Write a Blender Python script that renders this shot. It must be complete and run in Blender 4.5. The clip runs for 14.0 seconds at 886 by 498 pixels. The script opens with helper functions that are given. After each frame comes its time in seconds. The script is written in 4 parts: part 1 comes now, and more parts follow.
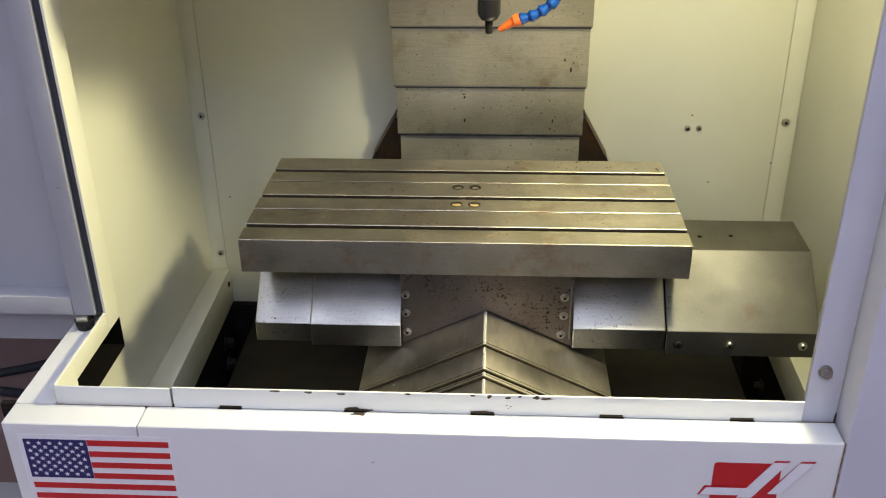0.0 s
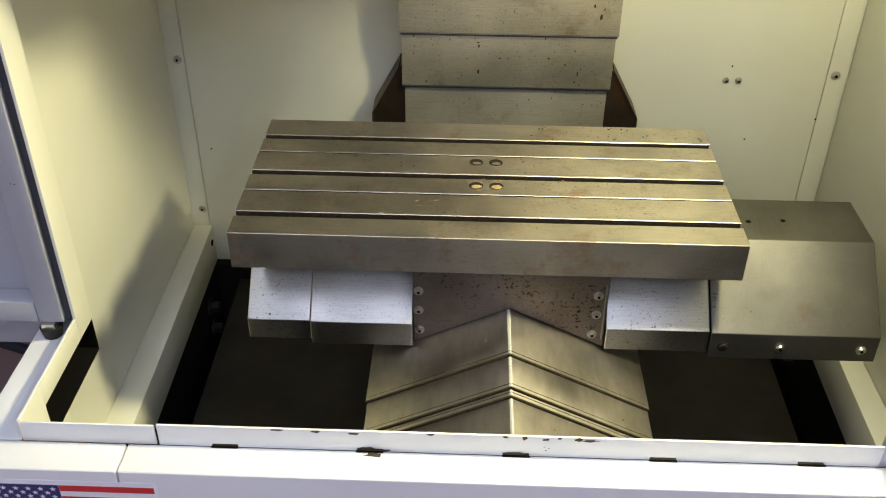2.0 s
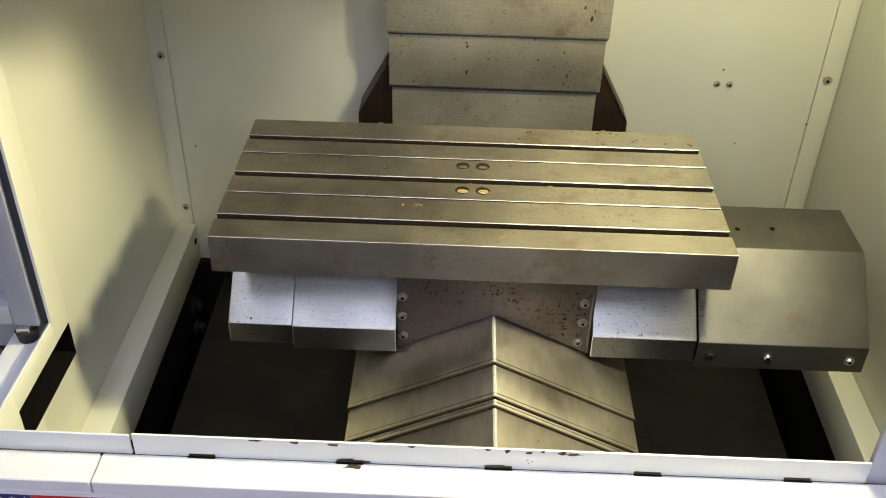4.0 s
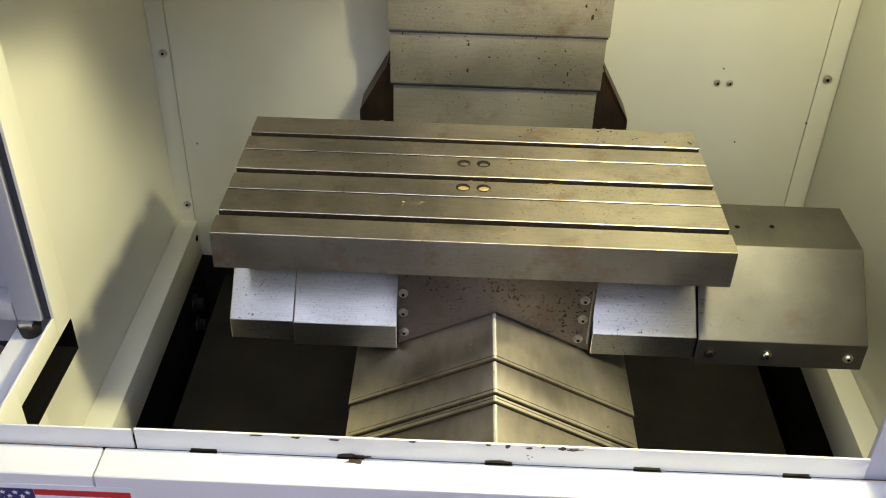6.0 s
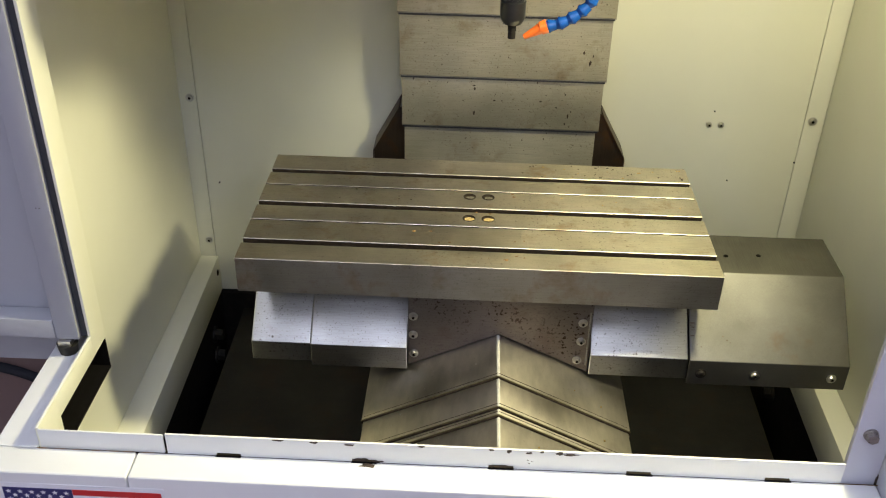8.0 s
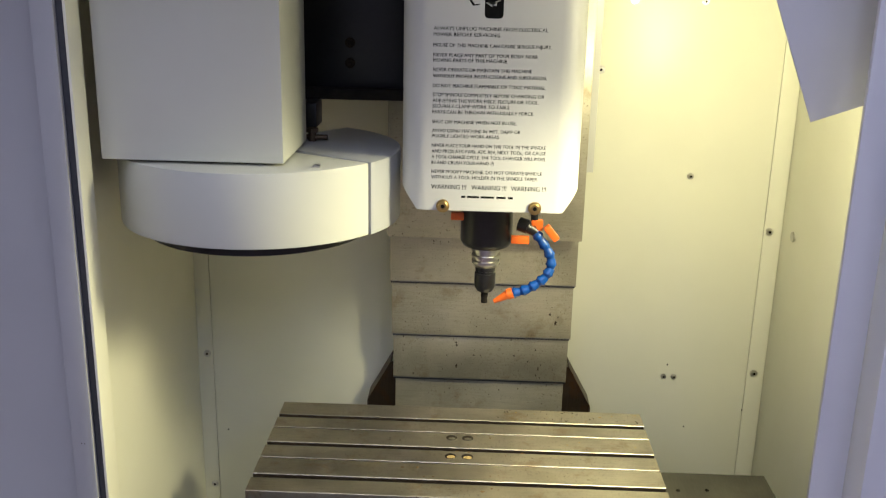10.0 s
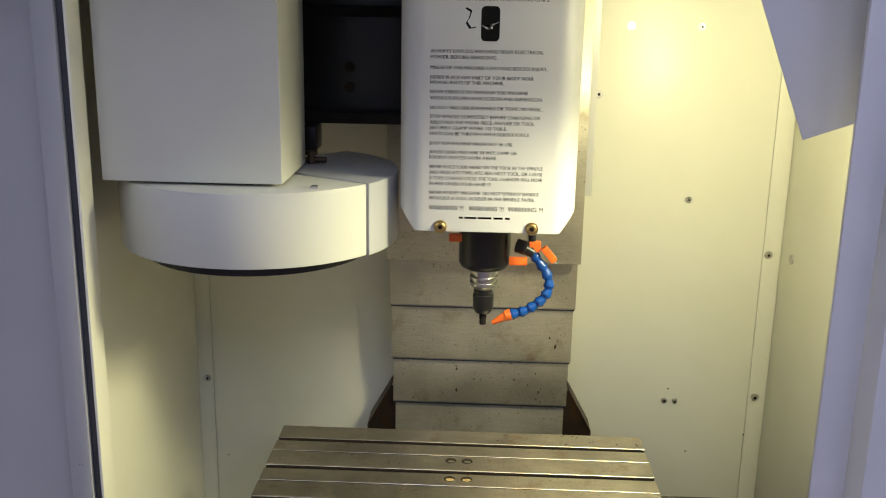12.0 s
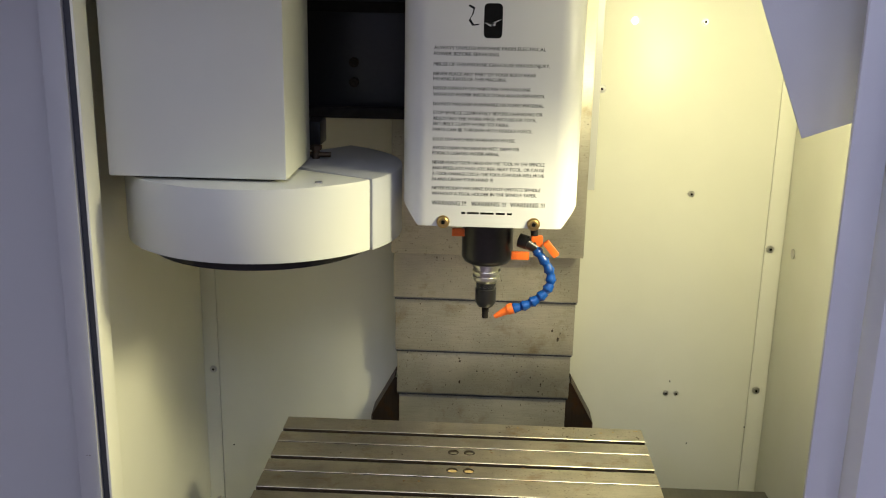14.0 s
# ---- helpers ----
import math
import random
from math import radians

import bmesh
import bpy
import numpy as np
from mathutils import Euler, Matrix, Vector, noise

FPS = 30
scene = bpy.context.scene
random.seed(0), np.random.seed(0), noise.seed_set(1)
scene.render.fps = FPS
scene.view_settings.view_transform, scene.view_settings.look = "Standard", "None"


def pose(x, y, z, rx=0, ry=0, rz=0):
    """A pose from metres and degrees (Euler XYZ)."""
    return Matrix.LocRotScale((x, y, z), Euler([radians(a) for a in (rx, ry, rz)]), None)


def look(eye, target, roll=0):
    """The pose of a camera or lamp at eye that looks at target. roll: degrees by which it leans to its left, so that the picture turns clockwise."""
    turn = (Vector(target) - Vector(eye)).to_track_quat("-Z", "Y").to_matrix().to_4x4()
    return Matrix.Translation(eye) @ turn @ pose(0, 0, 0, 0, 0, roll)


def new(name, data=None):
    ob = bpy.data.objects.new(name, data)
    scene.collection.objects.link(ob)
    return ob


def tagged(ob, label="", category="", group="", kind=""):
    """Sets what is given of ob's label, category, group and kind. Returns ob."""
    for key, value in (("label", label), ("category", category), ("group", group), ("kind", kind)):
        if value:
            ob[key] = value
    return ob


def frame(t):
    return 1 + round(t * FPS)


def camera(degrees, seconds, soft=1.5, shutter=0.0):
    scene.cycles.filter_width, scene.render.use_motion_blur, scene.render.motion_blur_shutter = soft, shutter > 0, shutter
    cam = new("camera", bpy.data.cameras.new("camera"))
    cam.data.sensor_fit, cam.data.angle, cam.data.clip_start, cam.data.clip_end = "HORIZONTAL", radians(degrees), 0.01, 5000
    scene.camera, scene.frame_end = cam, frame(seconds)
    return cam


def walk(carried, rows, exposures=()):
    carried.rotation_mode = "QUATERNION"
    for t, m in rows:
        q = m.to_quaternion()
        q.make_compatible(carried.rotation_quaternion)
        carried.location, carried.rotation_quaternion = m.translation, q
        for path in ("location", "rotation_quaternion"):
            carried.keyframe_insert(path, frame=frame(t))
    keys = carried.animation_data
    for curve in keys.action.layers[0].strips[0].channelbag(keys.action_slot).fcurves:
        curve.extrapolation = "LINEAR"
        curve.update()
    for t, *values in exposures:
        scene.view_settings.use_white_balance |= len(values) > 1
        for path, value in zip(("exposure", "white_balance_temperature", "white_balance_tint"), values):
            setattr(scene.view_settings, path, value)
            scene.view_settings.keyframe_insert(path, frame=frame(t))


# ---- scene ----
cam = camera(49.70, 14.0, soft=1.1, shutter=0.4)
# seconds, eye (m), yaw, pitch, roll (degrees)
PATH = [
    (0.0, 0.010, -0.929, 1.533, 3.40, -27.73, -0.72),
    (0.5, -0.008, -0.889, 1.538, 3.76, -29.34, -1.21),
    (1.0, -0.042, -0.806, 1.541, 2.84, -31.50, -0.94),
    (1.5, -0.058, -0.745, 1.556, 2.15, -33.04, -0.52),
    (2.0, -0.058, -0.706, 1.571, 1.68, -34.72, 0.53),
    (2.5, -0.060, -0.686, 1.576, 1.48, -35.06, 0.77),
    (3.0, -0.056, -0.685, 1.574, 1.10, -35.35, 1.44),
    (3.5, -0.054, -0.686, 1.571, 0.81, -35.71, 1.62),
    (4.0, -0.052, -0.680, 1.574, 0.96, -35.18, 1.56),
    (6.5, -0.053, -0.692, 1.574, 1.00, -35.21, 1.76),
    (7.0, -0.051, -0.721, 1.586, 1.47, -34.34, 1.61),
    (7.5, -0.048, -0.746, 1.593, 1.61, -33.29, 1.36),
    (8.0, -0.046, -0.782, 1.598, 1.80, -32.11, 1.28),
    (8.5, -0.043, -0.840, 1.614, 1.88, -30.73, 1.49),
    (9.0, -0.040, -0.916, 1.677, 1.79, -25.47, 1.50),
    (9.2, -0.037, -0.958, 1.680, 1.52, -22.40, 1.30),
    (11.5, -0.013, -1.018, 1.673, 2.15, -14.34, 0.97),
    (12.0, -0.013, -1.012, 1.666, 2.10, -14.65, 1.03),
    (12.5, -0.011, -1.011, 1.661, 2.20, -14.67, 1.11),
    (13.0, -0.006, -1.016, 1.669, 2.36, -14.91, 1.48),
    (13.5, -0.005, -1.020, 1.675, 2.51, -15.02, 1.33),
    (14.0, -0.008, -1.023, 1.678, 2.46, -15.33, 1.11),
]


def eye_pose(x, y, z, yaw, pitch, roll):
    a, b = radians(yaw), radians(pitch)
    way = Vector((-math.sin(a) * math.cos(b), math.cos(a) * math.cos(b), math.sin(b)))
    eye = Vector((x, y, z))
    return look(eye, eye + way, roll)


walk(cam, [(t, eye_pose(*row)) for t, *row in PATH],
     exposures=[(0.0, 0.10), (1.0, 0.12), (8.0, 0.12), (9.0, 0.05), (11.5, -0.22), (14.0, -0.22)])

# ---- light ----
LAMP = Vector((0.380, 0.130, 1.615))
world = bpy.data.worlds.new("shop_air")
world.use_nodes = True
world.node_tree.nodes["Background"].inputs[0].default_value = (0.55, 0.60, 0.75, 1)
world.node_tree.nodes["Background"].inputs[1].default_value = 0.05
scene.world = world
scene.view_settings.exposure = 0.0


def area_lamp(name, eye, target, size, size_y, power, color):
    data = bpy.data.lights.new(name, "AREA")
    data.shape, data.size, data.size_y = "RECTANGLE", size, size_y
    data.energy, data.color = power, color
    ob = new(name, data)
    ob.matrix_world = look(eye, target)
    return ob


# the work lamp behind the corner shield, and the shop's ceiling tubes
LAMP_COLOR = (1.0, 0.93, 0.56)
bulb = bpy.data.lights.new("work_lamp_light", "POINT")
bulb.energy, bulb.color, bulb.shadow_soft_size = 2.8, LAMP_COLOR, 0.05
new("work_lamp_light", bulb).location = LAMP


def lamp_beam(name, power, way, width, blend, size):
    """One cone of the work lamp's light, aimed to match lit and dark areas."""
    data = bpy.data.lights.new(name, "SPOT")
    data.energy, data.color, data.shadow_soft_size = power, LAMP_COLOR, size
    data.spot_size, data.spot_blend = radians(width), blend
    new(name, data).matrix_world = look(LAMP, LAMP + Vector(way))


lamp_beam("work_lamp_beam", 58.0, (-0.55, -0.12, -0.83), 108, 1.0, 0.055)
lamp_beam("work_lamp_spill", 13.0, (0.25, 0.92, -0.26), 132, 0.6, 0.045)
# near row follows cover highlights; unseen far row added to brighten upright faces
TUBES = ((-1.5, -1.2), (0.0, -1.2), (1.5, -1.2), (-1.5, -3.3), (0.0, -3.3), (1.5, -3.3))
for tube_x, tube_y in TUBES:
    area_lamp("ceiling_tube_light", (tube_x, tube_y, 3.42), (tube_x, tube_y, 0), 0.6, 1.6, 9.5 if tube_y > -2 else 25, (0.68, 0.74, 1.0))

# ---- materials ----


def nodes_of(name):
    m = bpy.data.materials.new(name)
    m.use_nodes = True
    nt = m.node_tree
    return m, nt, nt.nodes["Principled BSDF"], nt.nodes.new, nt.links.new


def ramp(nt, source, low, high, c0, c1):
    r = nt.nodes.new("ShaderNodeValToRGB")
    r.color_ramp.elements[0].position, r.color_ramp.elements[1].position = low, high
    r.color_ramp.elements[0].color, r.color_ramp.elements[1].color = (*c0, 1), (*c1, 1)
    nt.links.new(source, r.inputs[0])
    return r.outputs[0]


def noise_out(nt, scale, stretch=(1, 1, 1), detail=5, rough=0.55, seed=0.0):
    co, mp, nz = (nt.nodes.new("ShaderNode" + k) for k in ("NewGeometry", "Mapping", "TexNoise"))
    mp.inputs["Scale"].default_value = stretch
    mp.inputs["Location"].default_value = (seed, seed * 0.7, seed * 1.3)
    nz.inputs["Scale"].default_value, nz.inputs["Detail"].default_value = scale, detail
    nz.inputs["Roughness"].default_value = rough
    nt.links.new(co.outputs["Position"], mp.inputs[0])
    nt.links.new(mp.outputs[0], nz.inputs["Vector"])
    return nz.outputs["Fac"]


def mixed(nt, fac, a, b, mode="MIX"):
    n = nt.nodes.new("ShaderNodeMix")
    n.data_type, n.blend_type = "RGBA", mode
    for socket, value in ((n.inputs[0], fac), (n.inputs[6], a), (n.inputs[7], b)):
        if isinstance(value, bpy.types.NodeSocket):
            nt.links.new(value, socket)
        elif isinstance(value, (int, float)):
            socket.default_value = value
        else:
            socket.default_value = (*value, 1)
    return n.outputs[2]


def bumped(nt, bsdf, height, strength, distance):
    b = nt.nodes.new("ShaderNodeBump")
    b.inputs["Strength"].default_value, b.inputs["Distance"].default_value = strength, distance
    nt.links.new(height, b.inputs["Height"])
    nt.links.new(b.outputs[0], bsdf.inputs["Normal"])


def paint(name, color, rough=0.42, stain=(0.45, 0.36, 0.22), dirt=0.25, peel=0.25):
    """Powder-coated sheet: faint blotches, thin stains, orange peel."""
    m, nt, bsdf, _, link = nodes_of(name)
    blotch = ramp(nt, noise_out(nt, 4.0), 0.3, 0.75, tuple(c * 0.93 for c in color), color)
    spots = ramp(nt, noise_out(nt, 55, detail=6, rough=0.7, seed=3), 0.66, 0.78, (0, 0, 0), (dirt, dirt, dirt))
    link(mixed(nt, spots, blotch, stain), bsdf.inputs["Base Color"])
    link(ramp(nt, noise_out(nt, 12, seed=5), 0.3, 0.8, (rough - 0.07,) * 3, (rough + 0.08,) * 3), bsdf.inputs["Roughness"])
    bumped(nt, bsdf, noise_out(nt, 420, detail=2), peel, 0.0004)
    return m


def steel(name, color, rough=0.36, along=(1, 60, 60), rust=0.3, rust_at=0.62, specks=0.0, rust_color=(0.16, 0.075, 0.025), metal=1.0, blotch=0.6, pit=0.655):
    """Ground or rolled steel: fine grain along one way, oily blotches, rust film and dark pits."""
    m, nt, bsdf, _, link = nodes_of(name)
    base = ramp(nt, noise_out(nt, 7, seed=1), 0.3, 0.72, tuple(c * blotch for c in color), color)
    grain = ramp(nt, noise_out(nt, 30, along, detail=3), 0.3, 0.7, (0.85,) * 3, (1.06,) * 3)
    base = mixed(nt, 1.0, base, grain, "MULTIPLY")
    film = ramp(nt, noise_out(nt, 16, seed=9, detail=8, rough=0.68), rust_at, rust_at + 0.16, (0, 0, 0), (rust,) * 3)
    base = mixed(nt, film, base, rust_color)
    if specks:
        patch = ramp(nt, noise_out(nt, 9, seed=12), 0.42, 0.62, (0, 0, 0), (1, 1, 1))
        pits = ramp(nt, noise_out(nt, 230, seed=4, detail=2, rough=0.5), pit, pit + 0.05, (0, 0, 0), (specks,) * 3)
        pits = mixed(nt, 1.0, pits, patch, "MULTIPLY")
        base = mixed(nt, pits, base, (0.05, 0.03, 0.02))
        fine = ramp(nt, noise_out(nt, 420, seed=7, detail=1), 0.66, 0.70, (0, 0, 0), (specks * 0.5,) * 3)
        base = mixed(nt, fine, base, (0.07, 0.045, 0.03))
    link(base, bsdf.inputs["Base Color"])
    bsdf.inputs["Metallic"].default_value = metal
    rough_map = ramp(nt, noise_out(nt, 11, seed=2), 0.3, 0.75, (rough - 0.07,) * 3, (rough + 0.12,) * 3)
    rough_map = mixed(nt, film, rough_map, (0.75, 0.75, 0.75))
    link(rough_map, bsdf.inputs["Roughness"])
    bumped(nt, bsdf, noise_out(nt, 260, detail=3, seed=6), 0.12, 0.0003)
    return m


def plain(name, color, rough=0.5, metal=0.0, grain=120, amount=0.2, gloss=0.5):
    m, nt, bsdf, _, link = nodes_of(name)
    link(ramp(nt, noise_out(nt, grain), 0.3, 0.7, tuple(c * (1 - amount) for c in color), color), bsdf.inputs["Base Color"])
    bsdf.inputs["Roughness"].default_value, bsdf.inputs["Metallic"].default_value = rough, metal
    bsdf.inputs["Specular IOR Level"].default_value = gloss
    return m


def glowing(name, color, strength):
    m, nt, bsdf, _, _ = nodes_of(name)
    bsdf.inputs["Emission Color"].default_value, bsdf.inputs["Emission Strength"].default_value = (*color, 1), strength
    return m


CREAM = paint("cream_enclosure_paint", (0.80, 0.79, 0.66), 0.36, dirt=0.04)
WHITE = paint("white_sill_paint", (0.76, 0.755, 0.74), 0.36)
GREY = paint("grey_door_paint", (0.38, 0.38, 0.405), 0.45, dirt=0.15)
LILAC = paint("pale_grey_paint", (0.60, 0.60, 0.66), 0.4, dirt=0.1)
HOOD = paint("head_cover_paint", (0.55, 0.55, 0.53), 0.40, dirt=0.05, peel=0.1)
DRUM = paint("carousel_paint", (0.56, 0.565, 0.51), 0.36, dirt=0.05, peel=0.08)
SHUTTER = paint("carousel_shutter_paint", (0.40, 0.41, 0.43), 0.36, dirt=0.05, peel=0.08)
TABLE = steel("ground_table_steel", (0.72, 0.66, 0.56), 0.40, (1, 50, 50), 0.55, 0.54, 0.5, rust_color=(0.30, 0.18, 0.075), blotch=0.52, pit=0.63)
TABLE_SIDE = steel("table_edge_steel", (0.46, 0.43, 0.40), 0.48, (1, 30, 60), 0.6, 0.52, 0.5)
COVER = steel("cover_steel", (0.45, 0.44, 0.415), 0.37, (1, 40, 40), 0.35, 0.60, 0.9, blotch=0.72)
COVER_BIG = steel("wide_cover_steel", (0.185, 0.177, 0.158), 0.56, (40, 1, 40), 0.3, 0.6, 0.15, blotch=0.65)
APRON = steel("stained_apron_steel", (0.29, 0.25, 0.23), 0.46, (1, 30, 30), 0.35, 0.55, 1.0, rust_color=(0.12, 0.06, 0.03), blotch=0.6, pit=0.60)
VEE = steel("way_cover_steel", (0.60, 0.55, 0.47), 0.36, (3, 1, 3), 0.22, 0.62, 0.15, blotch=0.75)
COLUMN = steel("column_cover_steel", (0.60, 0.56, 0.45), 0.46, (1, 40, 40), 0.5, 0.56, 0.7, rust_color=(0.24, 0.16, 0.07), metal=0.72, blotch=0.66)
WING = steel("brown_stained_plate", (0.13, 0.095, 0.07), 0.5, (30, 30, 1), 0.6, 0.5, 0.3)
BRIGHT = plain("bright_screw_steel", (0.70, 0.68, 0.64), 0.28, 1.0)
RIDGE_LIGHT = plain("ridge_highlight_steel", (0.78, 0.75, 0.68), 0.4, 0.4, 60, 0.25)
BRASS = plain("brass", (0.62, 0.44, 0.18), 0.35, 1.0)
# near-black without gloss: the shade in holes and hollows put into colour
HOLLOW_SHADE = plain("hollow_shade_black", (0.008, 0.007, 0.006), 0.9, gloss=0.05)
# shade of slots, holes and gaps put into colour; also dark bolts and seams
SHADE_AND_DARK = plain("slot_shade_and_dark_parts", (0.045, 0.032, 0.022), 0.7, 0.3, 200, 0.8, 0.2)
OLIVE = plain("wiper_brass", (0.17, 0.15, 0.07), 0.45, 0.7)
TAN = plain("tan_lit_disc", (0.46, 0.33, 0.14), 0.6, 0.0, 400, 0.5)
DULL = plain("dull_lit_disc", (0.24, 0.22, 0.17), 0.5, 0.3, 400, 0.6)
STAIN = plain("drip_stain", (0.28, 0.16, 0.06), 0.6)
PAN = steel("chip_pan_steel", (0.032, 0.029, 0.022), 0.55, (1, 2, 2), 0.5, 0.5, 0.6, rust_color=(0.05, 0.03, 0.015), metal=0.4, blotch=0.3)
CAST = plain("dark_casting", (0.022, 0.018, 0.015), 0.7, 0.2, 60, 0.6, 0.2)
BLACK = plain("black_anodised", (0.02, 0.02, 0.022), 0.3, 0.2)
# seal and cable rubber, also the painted shade under the column cover lips
RUBBER_AND_GAP = plain("rubber_and_gap_shade", (0.035, 0.037, 0.045), 0.6)
BLUE = plain("blue_hose_plastic", (0.006, 0.065, 0.30), 0.25)
ORANGE = plain("orange_plastic", (0.85, 0.16, 0.02), 0.35)
INK = plain("black_print", (0.010, 0.010, 0.010), 0.8, gloss=0.05)
FLAG_RED = plain("flag_red", (0.55, 0.012, 0.016), 0.4, amount=0.05)
FLAG_BLUE = plain("flag_blue", (0.012, 0.013, 0.11), 0.4, amount=0.05)
VINYL = plain("white_vinyl", (0.80, 0.79, 0.80), 0.35, amount=0.03)
RED = plain("emblem_red", (0.52, 0.014, 0.018), 0.4, amount=0.05)
CHIPPED = plain("bare_chipped_steel", (0.10, 0.07, 0.05), 0.6, 0.4, 300, 0.7)
SHOP_FLOOR = paint("brown_shop_floor", (0.38, 0.25, 0.22), 0.5, (0.09, 0.06, 0.05), 0.5)
SHOP_WALL = paint("shop_wall_paint", (0.45, 0.46, 0.50), 0.7)
TUBE = glowing("ceiling_tube_glow", (0.84, 0.88, 1.0), 9.0)

# ---- mesh helpers ----


def box(bm, x0, x1, y0, y1, z0, z1):
    m = Matrix.LocRotScale(((x0 + x1) / 2, (y0 + y1) / 2, (z0 + z1) / 2), None, (abs(x1 - x0), abs(y1 - y0), abs(z1 - z0)))
    return bmesh.ops.create_cube(bm, size=1, matrix=m)["verts"]


def prism(bm, outline, axis, a, b):
    """A straight solid over an outline; axis x: outline in (y, z), y: in (x, z), z: in (x, y)."""
    def at(u, v, w):
        return {"x": (w, u, v), "y": (u, w, v), "z": (u, v, w)}[axis]
    ends = [[bm.verts.new(at(u, v, w)) for u, v in outline] for w in (a, b)]
    n = len(outline)
    faces = [bm.faces.new(ends[0]), bm.faces.new(ends[1][::-1])]
    for i in range(n):
        faces.append(bm.faces.new((ends[0][i], ends[1][i], ends[1][(i + 1) % n], ends[0][(i + 1) % n])))
    bmesh.ops.recalc_face_normals(bm, faces=faces)
    return faces


def rod(bm, p, q, r0, r1=None, n=24):
    """A round bar from p to q."""
    p, q = Vector(p), Vector(q)
    turn = (q - p).to_track_quat("Z", "Y").to_matrix().to_4x4()
    return bmesh.ops.create_cone(bm, cap_ends=True, segments=n, radius1=r0, radius2=r0 if r1 is None else r1, depth=(q - p).length,
                                 matrix=Matrix.Translation((p + q) / 2) @ turn)["verts"]


def ball(bm, p, r, squash=(1, 1, 1)):
    return bmesh.ops.create_uvsphere(bm, u_segments=16, v_segments=10, radius=r, matrix=Matrix.Translation(p) @ Matrix.Diagonal((*squash, 1)))["verts"]


def soften(bm, width=0.0015, angle=30, segments=2):
    edges = [e for e in bm.edges if len(e.link_faces) == 2 and e.calc_face_angle(0) > radians(angle)]
    bmesh.ops.bevel(bm, geom=edges, offset=width, segments=segments, profile=0.6, affect="EDGES", clamp_overlap=True)


def shade(bm, angle=35):
    for f in bm.faces:
        f.smooth = True
    for e in bm.edges:
        e.smooth = len(e.link_faces) == 2 and e.calc_face_angle(0) < radians(angle)


def part(name, bm, material, parent=None, label=""):
    shade(bm)
    mesh = bpy.data.meshes.new(name)
    bm.to_mesh(mesh)
    bm.free()
    mesh.materials.append(material)
    ob = new(name, mesh)
    ob.parent = parent
    if parent and parent.data is None:
        ob.matrix_parent_inverse = Matrix.Translation(-parent.location)
    return tagged(ob, label)


def thing(name, label, category, kind="", group="", at=(0, 0, 0)):
    ob = new(name)
    ob.location = at
    ob.empty_display_size = 0.05
    return tagged(ob, label, category, group, kind)


def boxed(name, dims, material, parent=None, label="", bevel=0.0015):
    bm = bmesh.new()
    box(bm, *dims)
    if bevel:
        soften(bm, bevel)
    return part(name, bm, material, parent, label)


def prismed(name, outline, axis, a, b, material, parent=None, label="", bevel=0.001):
    bm = bmesh.new()
    prism(bm, outline, axis, a, b)
    if bevel:
        soften(bm, bevel)
    return part(name, bm, material, parent, label)


def cap_screw_mesh(r=0.006):
    """A round button-head screw with a dark hex socket; faces -y."""
    bm = bmesh.new()
    rod(bm, (0, 0.002, 0), (0, -0.0015, 0), r * 1.25, n=20)
    rod(bm, (0, -0.0015, 0), (0, -0.0045, 0), r, r * 0.72, n=20)
    return bm


def screw(parent, x, y, z, r=0.006, turn=0.0, material=None, tilt=0.0):
    head = part("screw", cap_screw_mesh(r), material or BRIGHT, parent)
    head.matrix_basis = pose(x, y, z, tilt, 0, turn)
    bm = bmesh.new()
    rod(bm, (0, -0.0035, 0), (0, -0.0052, 0), r * 0.42, n=6)
    part("socket", bm, HOLLOW_SHADE, head)
    return head

# ---- shop round the machine ----
tagged(boxed("floor", (-4.5, 4.5, -4.5, 4.5, -0.1, 0.0), SHOP_FLOOR, bevel=0), "worn reddish-brown painted shop floor", "floor", kind="structure")
for wall_name, dims in (("wall_shop_north", (-4.5, 4.5, 4.5, 4.6, 0, 3.6)), ("wall_shop_south", (-4.5, 4.5, -4.6, -4.5, 0, 3.6)),
                        ("wall_shop_east", (4.5, 4.6, -4.6, 4.6, 0, 3.6)), ("wall_shop_west", (-4.6, -4.5, -4.6, 4.6, 0, 3.6))):
    tagged(boxed(wall_name, dims, SHOP_WALL, bevel=0), "plain grey painted shop wall", "wall", kind="structure")
tagged(boxed("ceiling_shop", (-4.6, 4.6, -4.6, 4.6, 3.6, 3.7), SHOP_WALL, bevel=0), "plain grey shop ceiling", "ceiling", kind="structure")
for tube_x, tube_y in TUBES:
    fixture = thing("ceiling_light", "long white fluorescent ceiling fixture with two tubes", "lamp", group="shop ceiling lights", at=(tube_x, tube_y, 3.6))
    bm = bmesh.new()
    prism(bm, [(-0.16, 0), (0.16, 0), (0.22, -0.09), (-0.22, -0.09)], "y", -0.85, 0.85)
    bmesh.ops.translate(bm, verts=bm.verts, vec=(tube_x, tube_y, 3.6))
    part("housing", bm, WHITE, fixture)
    for side in (-0.1, 0.1):
        bm = bmesh.new()
        rod(bm, (tube_x + side, tube_y - 0.8, 3.485), (tube_x + side, tube_y + 0.8, 3.485), 0.019)
        part("tube", bm, TUBE, fixture, "glowing white tube")

# ---- enclosure ----
BACK = 0.80


